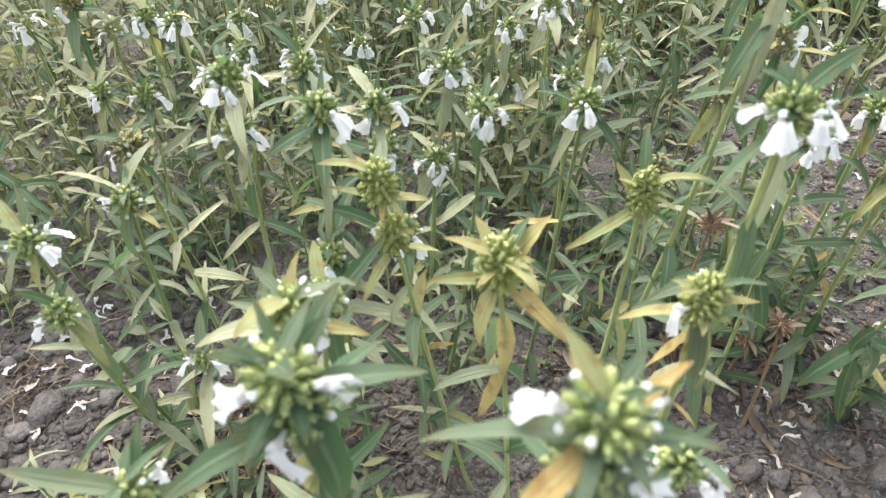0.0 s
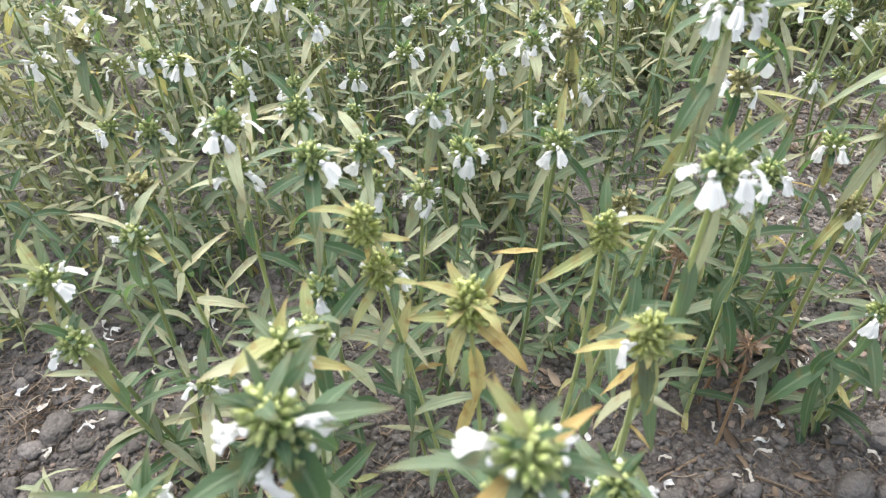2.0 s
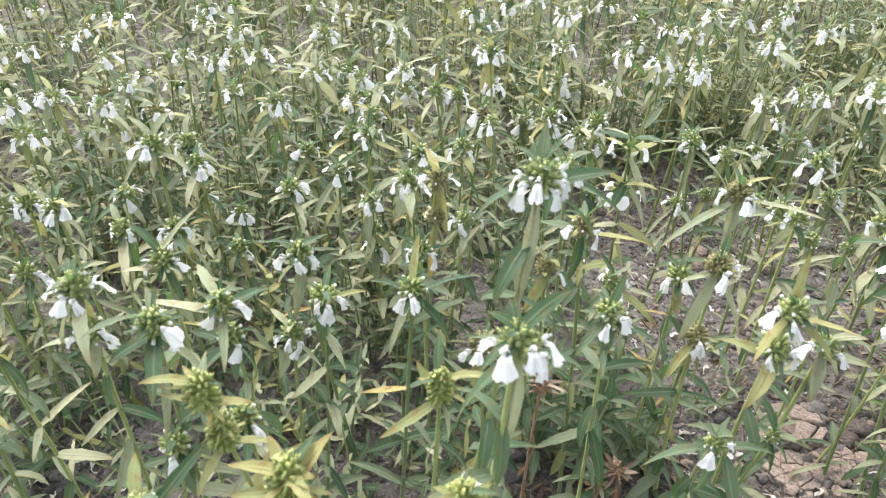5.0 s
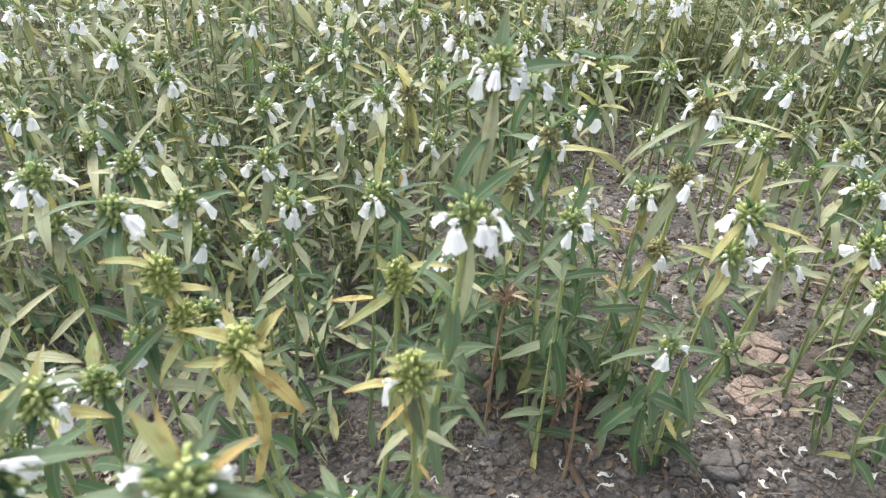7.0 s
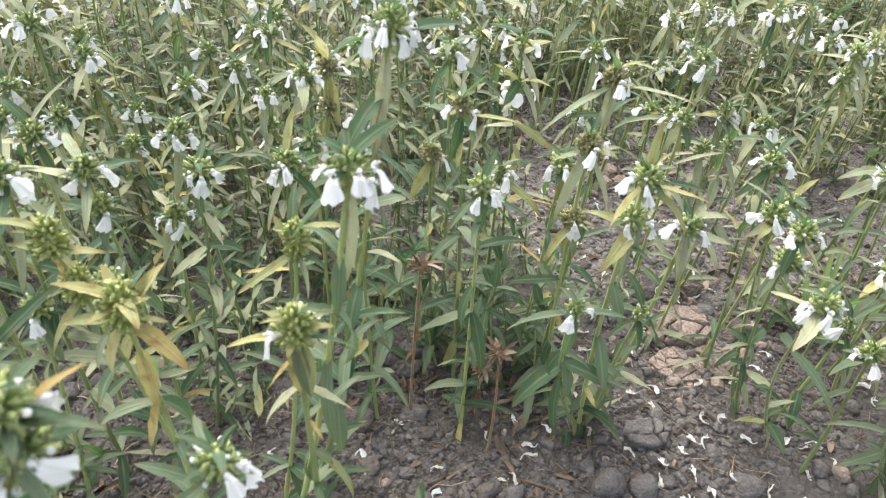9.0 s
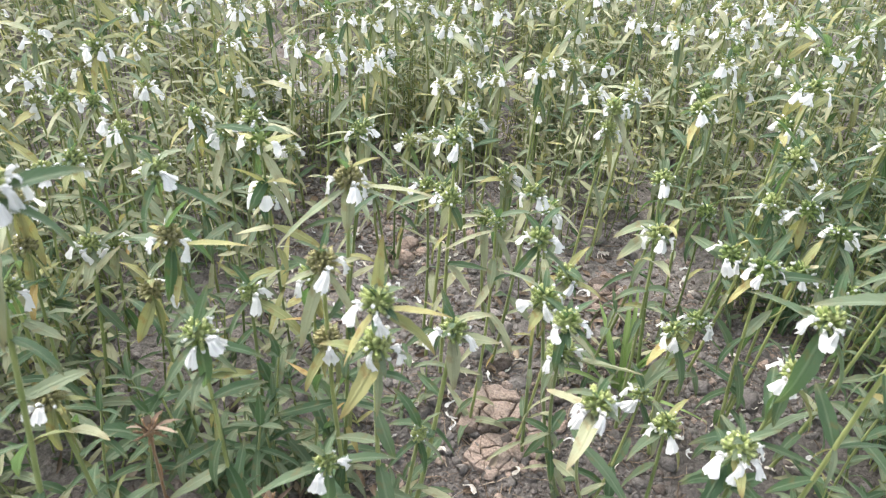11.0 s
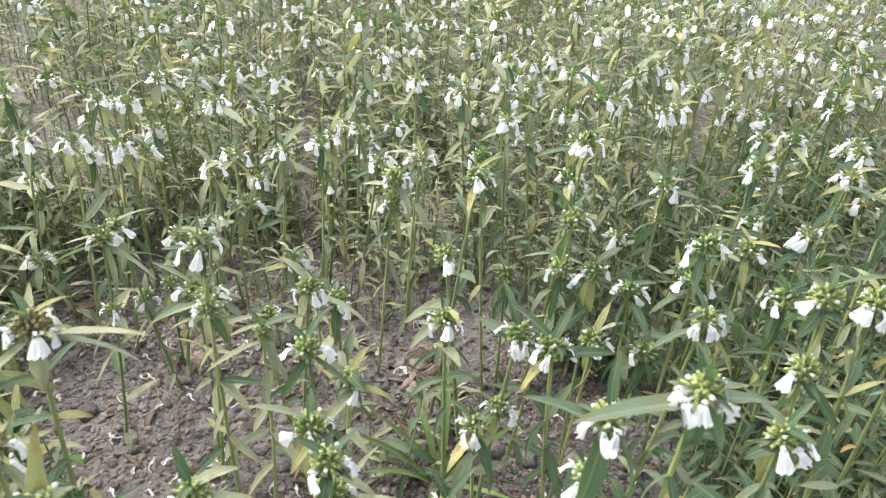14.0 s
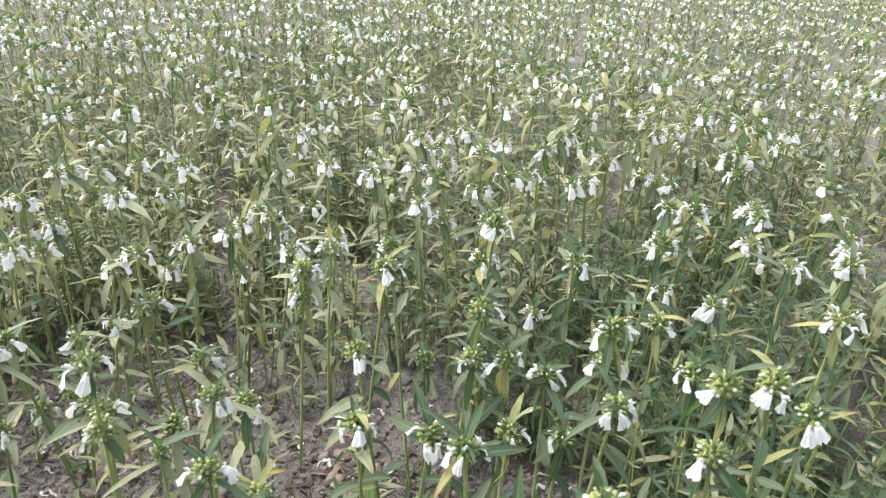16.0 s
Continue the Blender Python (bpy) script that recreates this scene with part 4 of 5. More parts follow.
plant(-0.057, 0.203, 0.295, 2, faces=(250, 195,))
plant(-0.193, 0.921, 0.250, 3)
plant(-0.088, 0.879, 0.260, 4)
plant(-0.049, 0.879, 0.250, 2)
plant(0.042, 0.821, 0.250, 2)
plant(0.033, 0.781, 0.240, 4)
plant(0.142, 0.867, 0.250, 2, "old")
plant(0.156, 0.763, 0.250, 4)
plant(0.177, 0.691, 0.260, 2, "old")
plant(0.546, 0.704, 0.200, 1)
plant(0.516, 0.565, 0.160, 1)
plant(0.270, 0.636, 0.260, 3)
plant(-0.015, 0.806, 0.210, 1)
plant(-0.232, 0.819, 0.230, 2)
plant(-0.359, 0.978, 0.250, 3)
plant(-0.432, 0.895, 0.250, 2)
plant(-0.347, 0.658, 0.240, 2)
plant(-0.128, 0.930, 0.250, 3)
plant(0.720, 0.360, 0.256, 2, faces=(350, 160,))
plant(0.989, 0.379, 0.219, 3)
plant(0.857, 0.267, 0.235, 2, faces=(185, 130,))
plant(1.157, 0.596, 0.272, 4)
plant(1.196, 0.618, 0.212, 2)
plant(1.190, 0.578, 0.287, 1)
plant(1.250, 0.593, 0.220, 2)
plant(1.237, 0.552, 0.237, 2)
plant(1.102, 0.452, 0.261, 3)
plant(0.814, 0.488, 0.265, 2)
plant(1.091, 0.658, 0.281, 2)
plant(1.152, 0.780, 0.243, 2)
plant(1.148, 0.670, 0.287, 2)
plant(0.731, 0.766, 0.234, 3)
plant(0.692, 0.778, 0.167, 1, faces=(250,))
plant(0.559, 0.705, 0.205, 1, faces=(310,))
plant(0.489, 0.727, 0.176, 1, faces=(200,))
plant(0.308, 0.682, 0.154, 1, faces=(320,))
plant(0.462, 0.600, 0.189, 1, faces=(170,))
plant(0.468, 0.715, 0.126, 0)
plant(0.565, 0.518, 0.190, 2, faces=(250, 290,))
plant(0.753, 0.499, 0.162, 0)
plant(0.516, 0.405, 0.202, 1, faces=(262,))
plant(0.735, 1.091, 0.222, 3)
plant(0.601, 0.981, 0.254, 3)
plant(0.879, 1.057, 0.219, 2)
plant(0.387, 1.075, 0.241, 3)
plant(0.335, 1.001, 0.267, 3)
plant(1.399, 0.611, 0.267, 3)
plant(1.308, 0.626, 0.289, 3)
plant(0.575, 0.637, 0.165, 1)

for k, (x, y, high) in enumerate(((0.235, 0.405, 0.15), (0.265, 0.398, 0.13), (0.208, 0.418, 0.16), (0.288, 0.412, 0.14), (0.250, 0.436, 0.17), (0.150, 0.425, 0.15), (0.118, 0.450, 0.16), (0.185, 0.440, 0.14), (0.300, 0.372, 0.09), (0.330, 0.345, 0.07), (0.352, 0.350, 0.08), (-0.285, 0.405, 0.10), (-0.262, 0.452, 0.12), (-0.215, 0.300, 0.06), (-0.120, 0.272, 0.09), (-0.240, 0.520, 0.13), (-0.305, 0.478, 0.10))):
    young_plant(x, y, high, 500 + k)       # leafy bushes round the feet of the taller plants
grass_tuft(0.622, 0.424, 1)
grass_tuft(0.640, 0.438, 2, 5)

# ---- sowing the rest of the field ----
def bare(x, y):
    """Open soil between the rows: how open, 0 to 1."""
    most = 0.0
    for cx, cy, rx, ry in ((0.24, 0.31, 0.15, 0.085), (0.44, 0.36, 0.15, 0.11), (0.38, 0.25, 0.20, 0.09), (-0.35, 0.34, 0.12, 0.09), (-0.28, 0.37, 0.15, 0.09), (0.20, 0.24, 0.13, 0.06), (0.42, 0.60, 0.08, 0.12), (0.44, 0.76, 0.13, 0.20), (0.50, 0.56, 0.09, 0.09), (0.35, 0.70, 0.08, 0.08), (0.68, 0.56, 0.07, 0.05), (-0.37, 0.33, 0.14, 0.09), (0.42, 0.16, 0.10, 0.08), (0.70, 0.42, 0.06, 0.05), (0.50, 1.30, 0.10, 0.15), (0.48, 0.56, 0.06, 0.12), (0.73, 0.59, 0.06, 0.05), (0.58, 0.82, 0.06, 0.06), (0.78, 0.42, 0.08, 0.06), (0.62, 0.82, 0.11, 0.09), (0.53, 0.95, 0.06, 0.06), (0.72, 0.57, 0.11, 0.08), (0.85, 0.60, 0.07, 0.06), (0.75, 0.35, 0.13, 0.09), (0.80, 1.07, 0.07, 0.06)):
        most = max(most, 1 - ((x - cx) / rx) ** 2 - ((y - cy) / ry) ** 2)
    return max(0.0, most)


def off_path(x, y):
    """How far a place lies from the line that is walked."""
    t = min(1.0, max(0.0, (x * 0.36 + y * 0.05) / (0.36 ** 2 + 0.05 ** 2)))
    return math.hypot(x - 0.36 * t, y - 0.05 * t)


sow = np.random.RandomState(5)
far_spots, count_tall, count_young = [], len(ROOTS) // 2, 0
STEP = 0.084
for iy in range(int(-3.6 / STEP), int(8.0 / STEP)):
    for ix in range(int(-5.0 / STEP), int(8.0 / STEP)):
        x = (ix + sow.uniform(-0.5, 0.5)) * STEP
        y = (iy + sow.uniform(-0.5, 0.5)) * STEP
        k = sow.rand()
        r = math.hypot(x - 0.2, y)
        way = math.degrees(math.atan2(x - 0.25, y + 0.25))
        d = off_path(x, y)
        edge = way < -48 or way > 92
        if r > 6.6 or edge or bare(x, y) > 0.02:
            continue
        gap = min((math.hypot(x - a, y - b) for a, b in ROOTS), default=9.0) if d < 1.7 else 9.0
        if gap < 0.034:
            continue
        if d < 0.80 and (d < 0.45 or gap < 0.07):
            if d > 0.10 and count_young < 200 and (x < 0.3 or k > 0.75 * open_stand(x, y)):
                young_plant(x, y, sow.uniform(0.06, 0.17) if d > 0.22 else sow.uniform(0.03, 0.07), ix * 1000 + iy + 70000)
                count_young += 1
        elif noise.noise(Vector((x * 3.5, y * 3.5, 2.0))) < -0.40:
            continue
        elif d < 1.3 and count_tall < 345:
            plant(x, y, sow.uniform(0.19, 0.30), int(sow.randint(2, 6)), pick(sow, ("green", "green", "green", "ripe", "old")), lower=(0.045,) if sow.rand() < 0.3 else (), seed=ix * 1000 + iy + 70000, detail=False)
            count_tall += 1
        elif r < 3.2 or k < 0.58:
            far_spots.append((x, y, r))


def far_plant(rng, rough):
    """A plant for the distance in one piece: slots leaf, stem, calyx, petal, olive leaf, sage leaf, aged calyx."""
    ripe = rng.rand() < 0.3
    top = rng.uniform(0.18, 0.31)
    lean = (rng.uniform(-0.05, 0.05), rng.uniform(-0.05, 0.05), top)
    line = stem_line((0, 0, -0.01), lean, 4)
    parts = [tube(line, np.linspace(0.0018, 0.0013, 4), 3, 1)]
    rows, cols = (5, 2) if not rough else (3, 2)
    turn = rng.uniform(0, 6.28)
    for s in np.linspace(0.12, 0.95, 11 if not rough else 7):
        for j in range(2 if rng.rand() < 0.6 else 3):
            g = leaf_geo(rng.uniform(0.020, 0.055), rng.uniform(0.006, 0.011), rng.uniform(0.0, 0.9), 0.3, rows, cols, rng, tooth=0.0)
            # many sage leaves: the brighter distance put into leaf colour
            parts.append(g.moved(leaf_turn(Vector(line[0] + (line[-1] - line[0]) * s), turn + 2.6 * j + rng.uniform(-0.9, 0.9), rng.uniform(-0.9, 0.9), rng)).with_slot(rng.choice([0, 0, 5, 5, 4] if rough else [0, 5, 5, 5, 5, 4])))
        turn += 1.57
    for d in ((0.0,) if rng.rand() < 0.6 else (0.0, 0.045)):
        at = Vector(lean) - Vector((0, 0, d))
        if rough:
            g = tube([(0, 0, -0.007), (0, 0, 0.0), (0, 0, 0.007)], [0.003, 0.0075, 0.002], 5)
            parts.append(g.moved(Matrix.Translation(at)).with_slot(6 if ripe else 2))
        else:
            h = head_geo(rng, 16, 0.0094, 1.0, 3, 3, 0)
            parts.append(h.moved(Matrix.Translation(at)).with_slot(6 if ripe else 2))
        many = rng.randint(2, 6)
        for j in range(many):
            f = flower_geo(rng, 1.05 if not rough else 1.2, 5 if not rough else 3, 4 if not rough else 3, simple=True)
            parts.append(f.moved(Matrix.Translation(at) @ Matrix.Rotation(6.28 * (j + rng.uniform(-0.3, 0.3)) / many, 4, "Z") @ Matrix.Translation((0.0085, 0, 0))).with_slot(3))
        for j in range(4):
            g = leaf_geo(rng.uniform(0.030, 0.045), rng.uniform(0.007, 0.009), rng.uniform(0.1, 0.9), 0.3, rows, cols, rng, tooth=0.0)
            parts.append(g.moved(leaf_turn(at + Vector((0, 0, 0.004 if j > 1 else -0.008)), turn + 1.57 * j, rng.uniform(0.3, 0.9) if j > 1 else rng.uniform(-0.3, 0.3), rng)).with_slot(rng.choice([0, 0, 5, 4])))
    return joined(parts)


fine_kinds = [far_plant(sow, False) for _ in range(18)]
rough_kinds = [far_plant(sow, True) for _ in range(18)]
pieces = []
for x, y, r in far_spots:
    g = pick(sow, fine_kinds if r < 1.9 else rough_kinds)
    m = Matrix.Translation((x, y, 0)) @ Matrix.Rotation(sow.uniform(0, 6.28), 4, "Z") @ Matrix.Diagonal((1, 1, sow.uniform(0.85, 1.12), 1))
    pieces.append(g.moved(m))

SHOOT_LEAF = [leaf_geo(sow.uniform(0.018, 0.048), sow.uniform(0.005, 0.009), sow.uniform(0.0, 1.0), 0.3, 4, 3, sow, tooth=0.0) for _ in range(24)]

# seedlings and side shoots that nobody could count, between the plants
shoots = []
for k in range(7400):
    x, y = (sow.uniform(-0.55, 1.1), 0.12 + 0.95 * sow.rand()) if k % 3 == 0 else (sow.uniform(-0.75, 2.3), 0.45 + 1.8 * sow.rand())
    if k % 8 == 1:
        x, y = sow.uniform(0.70, 1.75), 0.06 + 0.55 * sow.rand()
    elif k % 8 == 5:
        x, y = sow.uniform(0.30, 1.10), sow.uniform(0.85, 1.45)
    if bare(x, y) > 0.0 or off_path(x, y) < 0.11 or noise.noise(Vector((x * 5.0, y * 5.0, 7.0))) < -0.30 or (x > 0.3 and (k * 7) % 10 < 6 * open_stand(x, y)):
        continue
    back = y > 0.55 or x > 0.75
    tall, turn, z0 = 0.015 + (0.19 if back else 0.085) * sow.rand() ** 1.4, sow.uniform(0, 6.28), ground_height(x, y)
    if off_path(x, y) < 0.2:
        tall *= 0.5
    tip = (x + sow.uniform(-0.02, 0.02), y + sow.uniform(-0.02, 0.02), z0 + tall)
    line = stem_line((x, y, z0 - 0.003), tip, 3)
    shoots.append(tube(line, (0.0012, 0.0010, 0.0008), 3, 1))
    dry = sow.rand() < 0.12
    # more sage further off, with the brighter distance painted into leaf colour
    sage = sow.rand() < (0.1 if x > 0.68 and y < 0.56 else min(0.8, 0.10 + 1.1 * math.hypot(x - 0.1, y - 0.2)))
    for h in np.linspace(0.3, 1.0, 2 + int(tall / 0.035) if back else sow.randint(2, 4)):
        for j in range(2):
            m = leaf_turn(Vector(line[0] + (line[-1] - line[0]) * h), turn + 3.14 * j + sow.uniform(-0.4, 0.4), sow.uniform(-0.3, 1.0), sow) @ Matrix.Scale(sow.uniform(0.5, 1.0), 4)
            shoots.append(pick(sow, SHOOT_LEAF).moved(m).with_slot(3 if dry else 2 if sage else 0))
        turn += 1.57
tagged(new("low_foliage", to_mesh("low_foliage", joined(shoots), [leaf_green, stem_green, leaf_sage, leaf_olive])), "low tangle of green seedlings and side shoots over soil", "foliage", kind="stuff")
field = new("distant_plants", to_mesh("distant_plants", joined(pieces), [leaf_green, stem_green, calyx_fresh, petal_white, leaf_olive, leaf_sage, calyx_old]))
tagged(field, "dense field of flowering green herbs with white flowers, further off", "plants", kind="stuff")


# ---- clods, gravel, litter and fallen flowers ----
CLOD = {m.name: [to_mesh("clod", clod_geo(RNG, 2, RNG.uniform(0.5, 0.8), 0.6, 6), [m]) for _ in range(10)] for m in (clod_grey, clod_pale, clod_brown, clod_dark)}


def clod(x, y, size, kind="clod_grey", flat=1.0):
    m = Matrix.Translation((x, y, ground_height(x, y) + size * 0.13 * flat)) @ Matrix.Rotation(RNG.uniform(0, 6.28), 4, "Z") @ Matrix.Diagonal((size, size, size * flat, 1))
    part("clod", pick(RNG, CLOD[kind]), ground, m)


def cell(seeds, k, rim):
    """The polygon of all places of the rim nearer to seed k than to any other."""
    poly = [np.array(p) for p in rim]
    for i, q in enumerate(seeds):
        if i == k:
            continue
        mid, way = (seeds[k] + q) / 2, q - seeds[k]
        out = []
        for p, r in zip(poly, poly[1:] + poly[:1]):
            dp, dr = (p - mid) @ way, (r - mid) @ way
            if dp <= 0:
                out.append(p)
            if dp * dr < 0:
                out.append(p + (r - p) * dp / (dp - dr))
        poly = out
    return poly


def cracked_crust(x, y, rx, ry, count, thick, mat=clod_pale):
    """A flat crust of dry earth, broken into pieces that fit each other."""
    a = np.linspace(0, 2 * np.pi, 19)[:-1]
    rim = np.stack([rx * np.cos(a), ry * np.sin(a)], 1) * RNG.uniform(0.78, 1.08, (18, 1))
    seeds = [np.array((rx * q * math.cos(t), ry * q * math.sin(t))) for q, t in zip(np.sqrt(RNG.uniform(0.02, 1.0, count)), RNG.uniform(0, 6.28, count))]
    for k in range(count):
        poly = cell(seeds, k, rim)
        if len(poly) < 3:
            continue
        mid = np.mean(poly, axis=0)
        edge = []
        for p, q in zip(poly, poly[1:] + poly[:1]):      # finer, uneven edges
            n = max(1, int(np.linalg.norm(q - p) / 0.004))
            edge += [p + (q - p) * i / n + RNG.uniform(-0.0006, 0.0006, 2) for i in range(n)]
        edge = np.array(edge) - mid
        tilt, lift = RNG.uniform(-0.07, 0.07, 2), RNG.uniform(0.0, 0.0025)
        rows = []
        for s, z in ((0.97, -0.008), (0.95, thick * 0.6), (0.91, thick * 0.93), (0.8, thick), (0.5, thick), (0.2, thick), (0.01, thick)):
            ring = edge * s
            up = [z + lift + float(p @ tilt) + (0.0022 * noise.noise(Vector((*(p + mid), 0.3)) * 85.0) + 0.0012 * noise.noise(Vector((*(p + mid), 0.9)) * 230.0) if z > 0 else 0.0) for p in ring]
            rows.append(np.concatenate([np.column_stack([ring, up]), [[*ring[0], up[0]]]]))
        pts = np.array(rows)
        part("clod", to_mesh("crust_piece", sheet(pts, pts[:, :, :2].copy()), [mat]), ground, Matrix.Translation((x + mid[0], y + mid[1], ground_height(x, y) - 0.002)))


cracked_crust(0.480, 0.442, 0.042, 0.030, 7, 0.013)
cracked_crust(0.464, 0.392, 0.032, 0.026, 14, 0.007)
cracked_crust(0.512, 0.405, 0.024, 0.019, 10, 0.006)
for _ in range(46):
    clod(0.478 + RNG.normal() * 0.036, 0.405 + RNG.normal() * 0.034, RNG.uniform(0.007, 0.017), pick(RNG, ("clod_pale", "clod_pale", "clod_grey")))
for x, y, rx, ry, count in ((0.40, 0.315, 0.024, 0.018, 5), (0.635, 0.425, 0.030, 0.024, 6)):
    cracked_crust(x, y, rx, ry, count, 0.009, clod_grey)
for x, y, s, kind in ((-0.356, 0.330, 0.034, "clod_dark"), (-0.346, 0.272, 0.030, "clod_dark"), (0.303, 0.388, 0.024, "clod_grey"), (0.345, 0.268, 0.040, "clod_grey"), (0.376, 0.258, 0.030, "clod_grey"), (0.258, 0.262, 0.026, "clod_grey"), (0.187, 0.255, 0.030, "clod_grey"), (0.215, 0.235, 0.024, "clod_grey"), (0.700, 0.430, 0.030, "clod_grey"), (0.720, 0.400, 0.026, "clod_grey")):
    clod(x, y, s, kind)
for cx, cy, r, many in ((0.705, 0.575, 0.035, 16), (0.488, 0.742, 0.034, 18)):      # heaps of reddish clods
    for _ in range(many):
        clod(cx + RNG.normal() * r * 0.6, cy + RNG.normal() * r * 0.6, RNG.uniform(0.010, 0.026), "clod_pale")
for _ in range(60):                      # lumps of darker earth
    clod(RNG.uniform(-0.47, -0.14), RNG.uniform(0.24, 0.44), 0.011 + 0.020 * RNG.rand() ** 1.8, pick(RNG, ("clod_dark", "clod_dark", "clod_dark", "clod_grey")), RNG.uniform(0.75, 1.0))
for k in range(226):
    x, y = (RNG.uniform(-0.45, 0.95), RNG.uniform(0.12, 0.90)) if k % 3 == 0 else (RNG.uniform(0.10, 0.85), RNG.uniform(0.20, 0.75))
    clod(x, y, 0.013 + 0.022 * RNG.rand() ** 2.0, pick(RNG, ("clod_grey", "clod_grey", "clod_grey", "clod_brown")), RNG.uniform(0.75, 1.0))
crumbs = [clod_geo(RNG, 1, RNG.uniform(0.45, 0.9), 0.9, 7) for _ in range(24)]


def grain_geo(rng):
    """A grain of earth: an uneven double pyramid."""
    a = np.linspace(0, 2 * np.pi, 5)[:-1] + rng.uniform(-0.4, 0.4, 4)
    ring = np.stack([np.cos(a), np.sin(a), rng.uniform(-0.2, 0.2, 4)], 1) * rng.uniform(0.35, 0.6, (4, 1))
    v = np.concatenate([ring, [[rng.uniform(-0.2, 0.2), rng.uniform(-0.2, 0.2), rng.uniform(0.25, 0.5)], [0, 0, -0.3]]])
    f = [[i, (i + 1) % 4, 4] for i in range(4)] + [[(i + 1) % 4, i, 5] for i in range(4)]
    return Geo(v, f, v[:, :2], np.zeros(8, int))


grains = [grain_geo(RNG) for _ in range(24)]
bits = []
lumps = [clod_geo(RNG, 2, RNG.uniform(0.5, 0.85), 0.6, 5) for _ in range(14)]
OPEN = ((0.26, 0.30, 0.22, 0.12), (0.46, 0.38, 0.18, 0.13), (-0.32, 0.37, 0.20, 0.16), (0.44, 0.74, 0.17, 0.24), (0.62, 0.60, 0.24, 0.26), (0.76, 0.42, 0.16, 0.12), (0.55, 0.90, 0.22, 0.14), (-0.05, 0.37, 0.24, 0.13), (0.02, 0.24, 0.28, 0.14))
for k in range(48000):
    if k % 4:
        cx, cy, rx, ry = OPEN[RNG.randint(len(OPEN))]
        a, q = RNG.uniform(0, 6.28), math.sqrt(RNG.rand())
        x, y = cx + rx * q * math.cos(a), cy + ry * q * math.sin(a)
    else:
        x, y = RNG.uniform(-0.60, 1.45), 0.08 + 1.50 * RNG.rand() ** 1.1
    size = k % 20
    if size == 0 and k % 40 == 0:
        s, kinds = RNG.uniform(0.010, 0.020), lumps
    elif size < 7:
        s, kinds = 0.0055 + 0.0085 * RNG.rand() ** 1.6, crumbs
    else:
        s, kinds = RNG.uniform(0.0020, 0.0050), grains
    m = Matrix.Translation((x, y, ground_height(x, y) + RNG.uniform(-0.12, 0.10) * s)) @ Matrix.Rotation(RNG.uniform(0, 6.28), 4, "Z") @ Matrix.Rotation(RNG.uniform(-0.5, 0.5), 4, "X") @ Matrix.Scale(s, 4)
    # dark crumbs grow more frequent towards the near left
    dark_share = 0.85 * min(1.0, max(0.0, (-0.05 - x) / 0.12)) * min(1.0, max(0.0, (0.52 - y) / 0.12))
    bits.append(pick(RNG, kinds).moved(m).with_slot(2 if RNG.rand() < (0.14 if x > 0.33 and y > 0.36 else 0.02) else 3 if RNG.rand() < dark_share else RNG.choice([0, 0, 0, 0, 1])))
gravel = new("soil_crumbs", to_mesh("soil_crumbs", joined(bits), [clod_grey, clod_brown, clod_pale, clod_dark]))
tagged(gravel, "small loose crumbs of dry grey and brown soil", "soil", kind="stuff")
bits = []
for k in range(5200):
    if k % 2:
        cx, cy, rx, ry = OPEN[RNG.randint(len(OPEN))]
        x, y = cx + rx * RNG.uniform(-1, 1), cy + ry * RNG.uniform(-1, 1)
    else:
        x, y = RNG.uniform(-0.6, 1.9), 0.1 + 1.7 * RNG.rand()
    if k % 12 == 0:
        cx, cy = ((-0.39, 0.355), (-0.18, 0.285))[k // 12 % 2]
        x, y = cx + 0.035 * RNG.normal(), cy + 0.028 * RNG.normal()
    L, a, c = RNG.uniform(0.008, 0.042), RNG.uniform(0, 6.28), RNG.uniform(-1.2, 1.2)
    s = np.linspace(0, 1, 5)
    px, py = x + L * np.cumsum(np.cos(a + c * s)) / 5, y + L * np.cumsum(np.sin(a + c * s)) / 5
    pz = [ground_height(u, v) + 0.0022 + 0.002 * math.sin(3.1 * k) * RNG.rand() for u, v, k in zip(px, py, s)]
    bits.append(tube(np.stack([px, py, pz], 1), np.linspace(0.0006, 0.0003, 5) * RNG.uniform(0.5, 1.4), 3))
scraps = []
for k in range(420):
    cx, cy, rx, ry = ((0.27, 0.37, 0.10, 0.08), (0.66, 0.53, 0.10, 0.08), (-0.17, 0.29, 0.08, 0.06), (0.10, 0.40, 0.35, 0.15), (0.55, 0.62, 0.30, 0.20))[k % 5]
    x, y = cx + rx * RNG.normal() * 0.6, cy + ry * RNG.normal() * 0.6
    g = leaf_geo(RNG.uniform(0.008, 0.026), RNG.uniform(0.004, 0.009), RNG.uniform(-1.5, 1.8), RNG.uniform(0.3, 1.1), 6, 3, RNG)
    scraps.append(g.moved(Matrix.Translation((x, y, ground_height(x, y) + 0.003)) @ Matrix.Rotation(RNG.uniform(0, 6.28), 4, "Z") @ Matrix.Rotation(RNG.uniform(-0.4, 0.4), 4, "Y") @ Matrix.Rotation(RNG.uniform(-1, 1), 4, "X")).with_slot(RNG.randint(2)))
tagged(new("dry_leaf_litter", to_mesh("dry_leaf_litter", joined(scraps), [straw, root_brown])), "curled brown scraps of dry leaves on soil", "leaf litter", kind="stuff")
litter = new("dry_straw", to_mesh("dry_straw", joined(bits), [straw]))
tagged(litter, "thin dry brown straws and rootlets scattered on soil", "straw", kind="stuff")


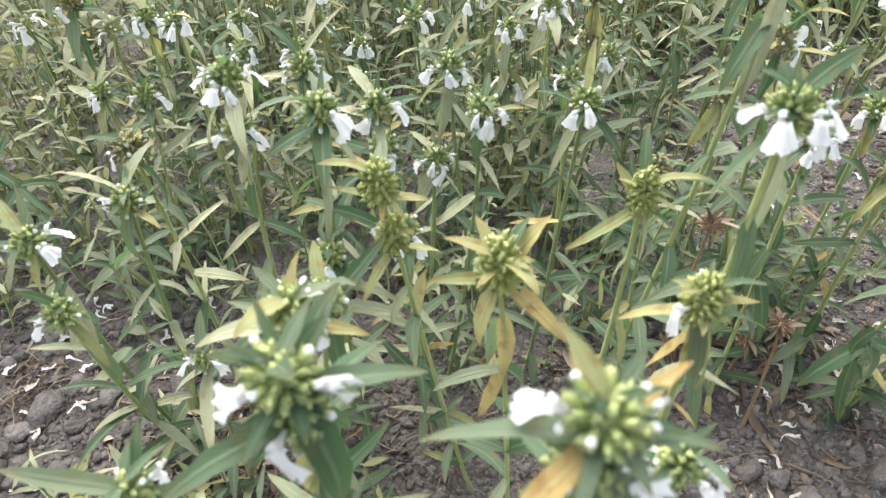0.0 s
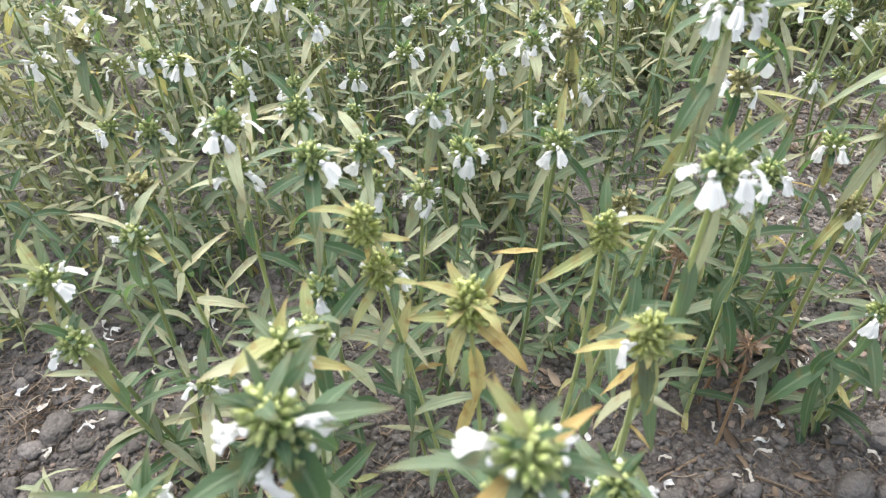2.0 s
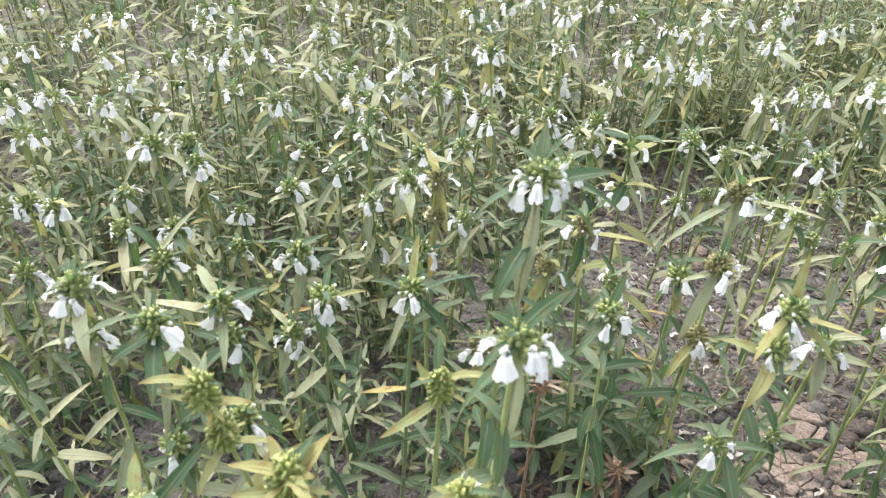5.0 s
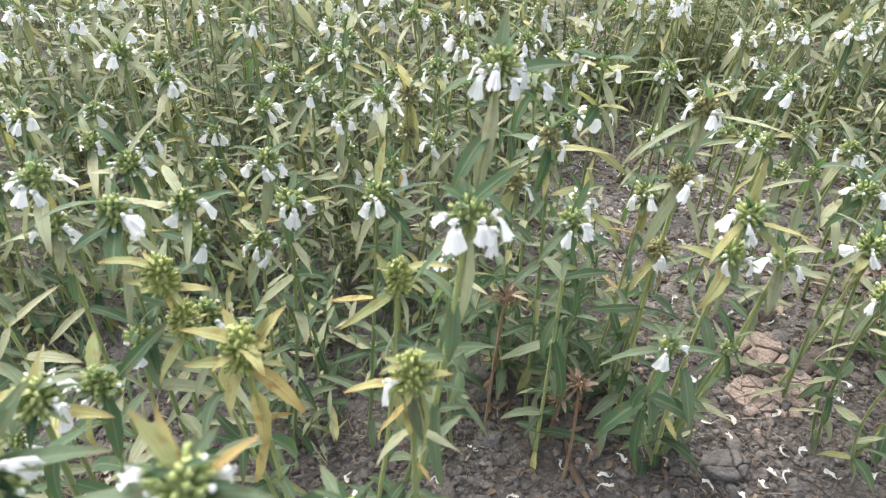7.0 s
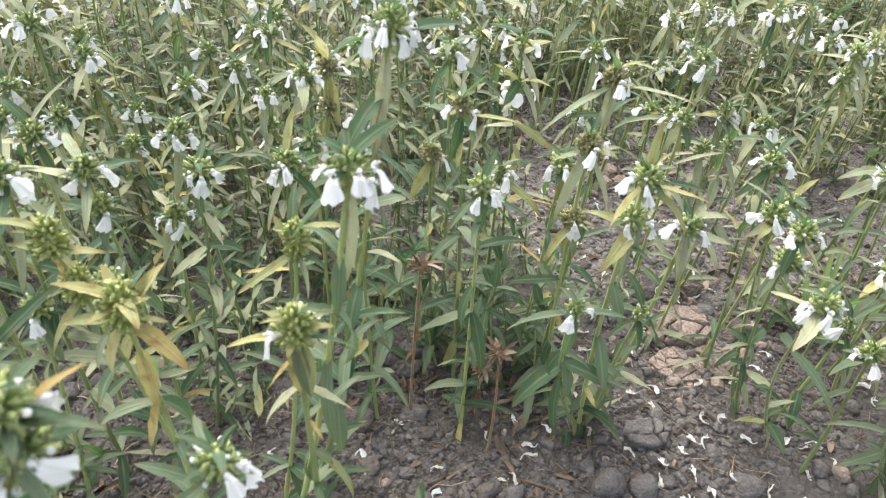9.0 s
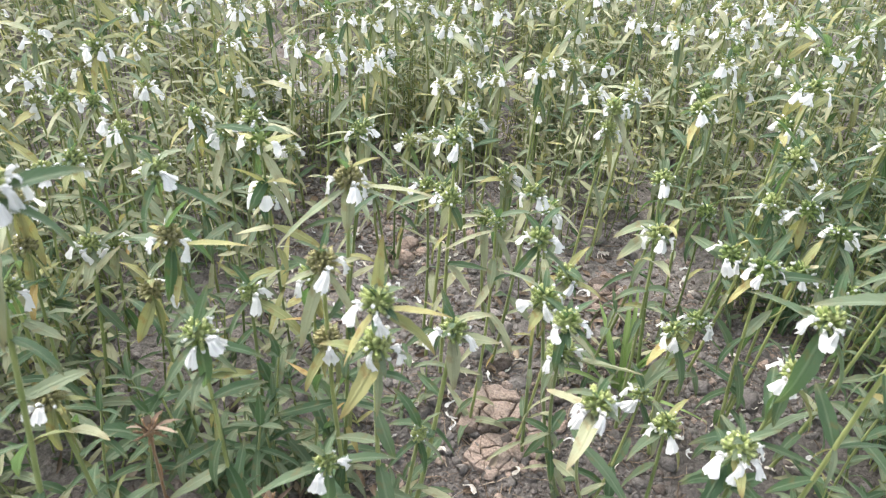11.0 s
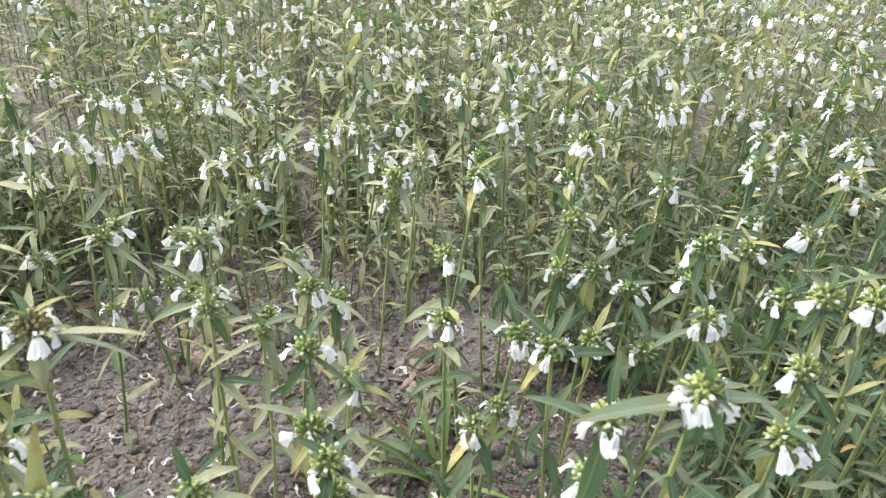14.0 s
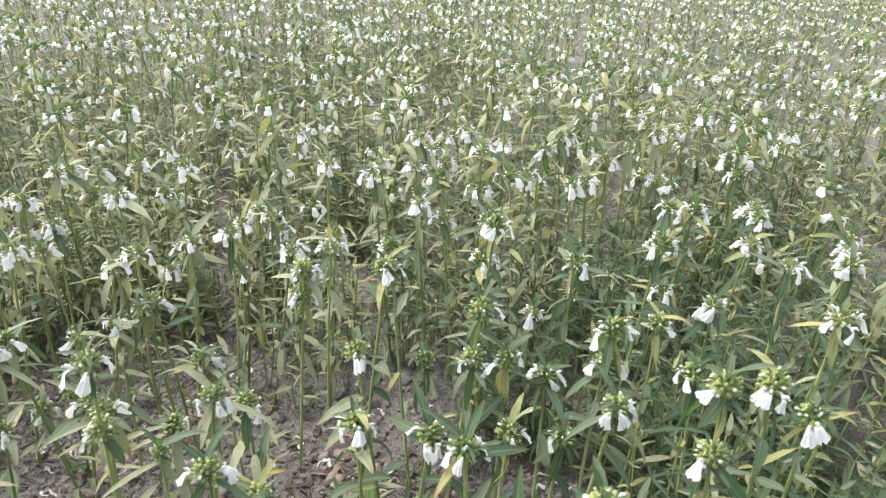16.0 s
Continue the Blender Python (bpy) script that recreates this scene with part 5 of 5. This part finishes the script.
def twig(x, y, bearing, length, thick):
    """A dry brown twig or root lying on the soil."""
    s = np.linspace(0, 1, 9)
    bend = radians(bearing) + np.cumsum(RNG.uniform(-0.30, 0.30, 9))
    px, py = np.cumsum(np.cos(bend)) * length / 9, np.cumsum(np.sin(bend)) * length / 9
    pz = np.array([ground_height(x + u, y + v) - ground_height(x, y) + thick * 0.9 for u, v in zip(px, py)])
    radii = thick * (1 - 0.55 * s) * RNG.uniform(0.85, 1.15, 9)
    radii[-1] = thick * 0.15
    ob = tagged(new("twig", to_mesh("twig", tube(np.stack([px, py, pz], 1), radii, 6), [root_brown])), "thin dry brown twig lying on the soil", "twig", "fallen twigs")
    ob.location = (x, y, ground_height(x, y))


for x, y, bearing, length, thick in ((0.235, 0.300, 205, 0.075, 0.0017), (0.255, 0.285, 330, 0.085, 0.0014), (0.205, 0.275, 15, 0.060, 0.0012), (0.300, 0.300, 280, 0.050, 0.0012), (0.330, 0.330, 100, 0.045, 0.0010), (0.400, 0.270, 60, 0.060, 0.0011), (0.280, 0.255, 175, 0.070, 0.0010), (0.430, 0.330, 240, 0.055, 0.0011),
                                     (0.190, 0.245, 320, 0.055, 0.0011), (-0.300, 0.340, 20, 0.055, 0.0012), (-0.370, 0.300, 75, 0.050, 0.0011), (0.560, 0.460, 150, 0.060, 0.0012), (0.640, 0.480, 30, 0.070, 0.0012), (0.480, 0.700, 110, 0.070, 0.0013)):
    twig(x, y, bearing, length, thick)
WILTED = [to_mesh("fallen_flower", wilted_geo(RNG), [petal_white if k % 3 == 0 else petal_faded]) for k in range(15)]
for _ in range(298):
    x, y = RNG.uniform(-0.42, 0.90), RNG.uniform(0.14, 0.85)
    for _ in range(4):                 # most come to rest on open soil
        if bare(x, y) < 0.02:
            x, y = RNG.uniform(-0.42, 0.90), RNG.uniform(0.12, 0.85)
    ob = tagged(new("fallen_flower", pick(RNG, WILTED)), "wilted white curled flower lying on the soil", "fallen flower", "fallen flowers")
    ob.matrix_basis = Matrix.Translation((x, y, ground_height(x, y) + 0.0015)) @ Matrix.Rotation(RNG.uniform(0, 6.28), 4, "Z") @ Matrix.Rotation(RNG.uniform(-0.3, 0.3), 4, "X")


def dead_plant(x, y, z, seed):
    """A dry brown stalk with a withered head."""
    rng = np.random.RandomState(seed)
    bx, by = x + rng.uniform(-0.02, 0.02), y + rng.uniform(-0.02, 0.02)
    foot = Vector((bx, by, ground_height(bx, by) - 0.003))
    thing = tagged(new("dead_plant"), "withered brown stalk with dry russet seed head", "dead plant", "dead plants")
    thing.location = foot
    line = stem_line((0, 0, 0), np.array([x, y, z]) - np.array(foot), 7)
    part("stem", to_mesh("stem", tube(line, np.linspace(0.0016, 0.0011, 7), 5), [stem_dry]), thing)
    part("seed_head", pick(rng, HEAD["dead"]), thing, Matrix.Translation(line[-1]) @ Matrix.Rotation(rng.uniform(-0.7, 0.7), 4, "X") @ Matrix.Diagonal((1.0, 0.85, 1.1, 1)))
    for j in range(4):
        m = leaf_turn(Vector(line[rng.randint(2, 6)]), rng.uniform(0, 6.28), rng.uniform(-1.4, -0.6), rng) @ Matrix.Scale(rng.uniform(0.4, 0.8), 4)
        part("leaf", pick(rng, LEAF["dry"]), thing, m, "curled brown dry leaf")


dead_plant(0.177, 0.348, 0.200, 1)
dead_plant(0.243, 0.326, 0.119, 2)
dead_plant(0.236, 0.345, 0.075, 3)
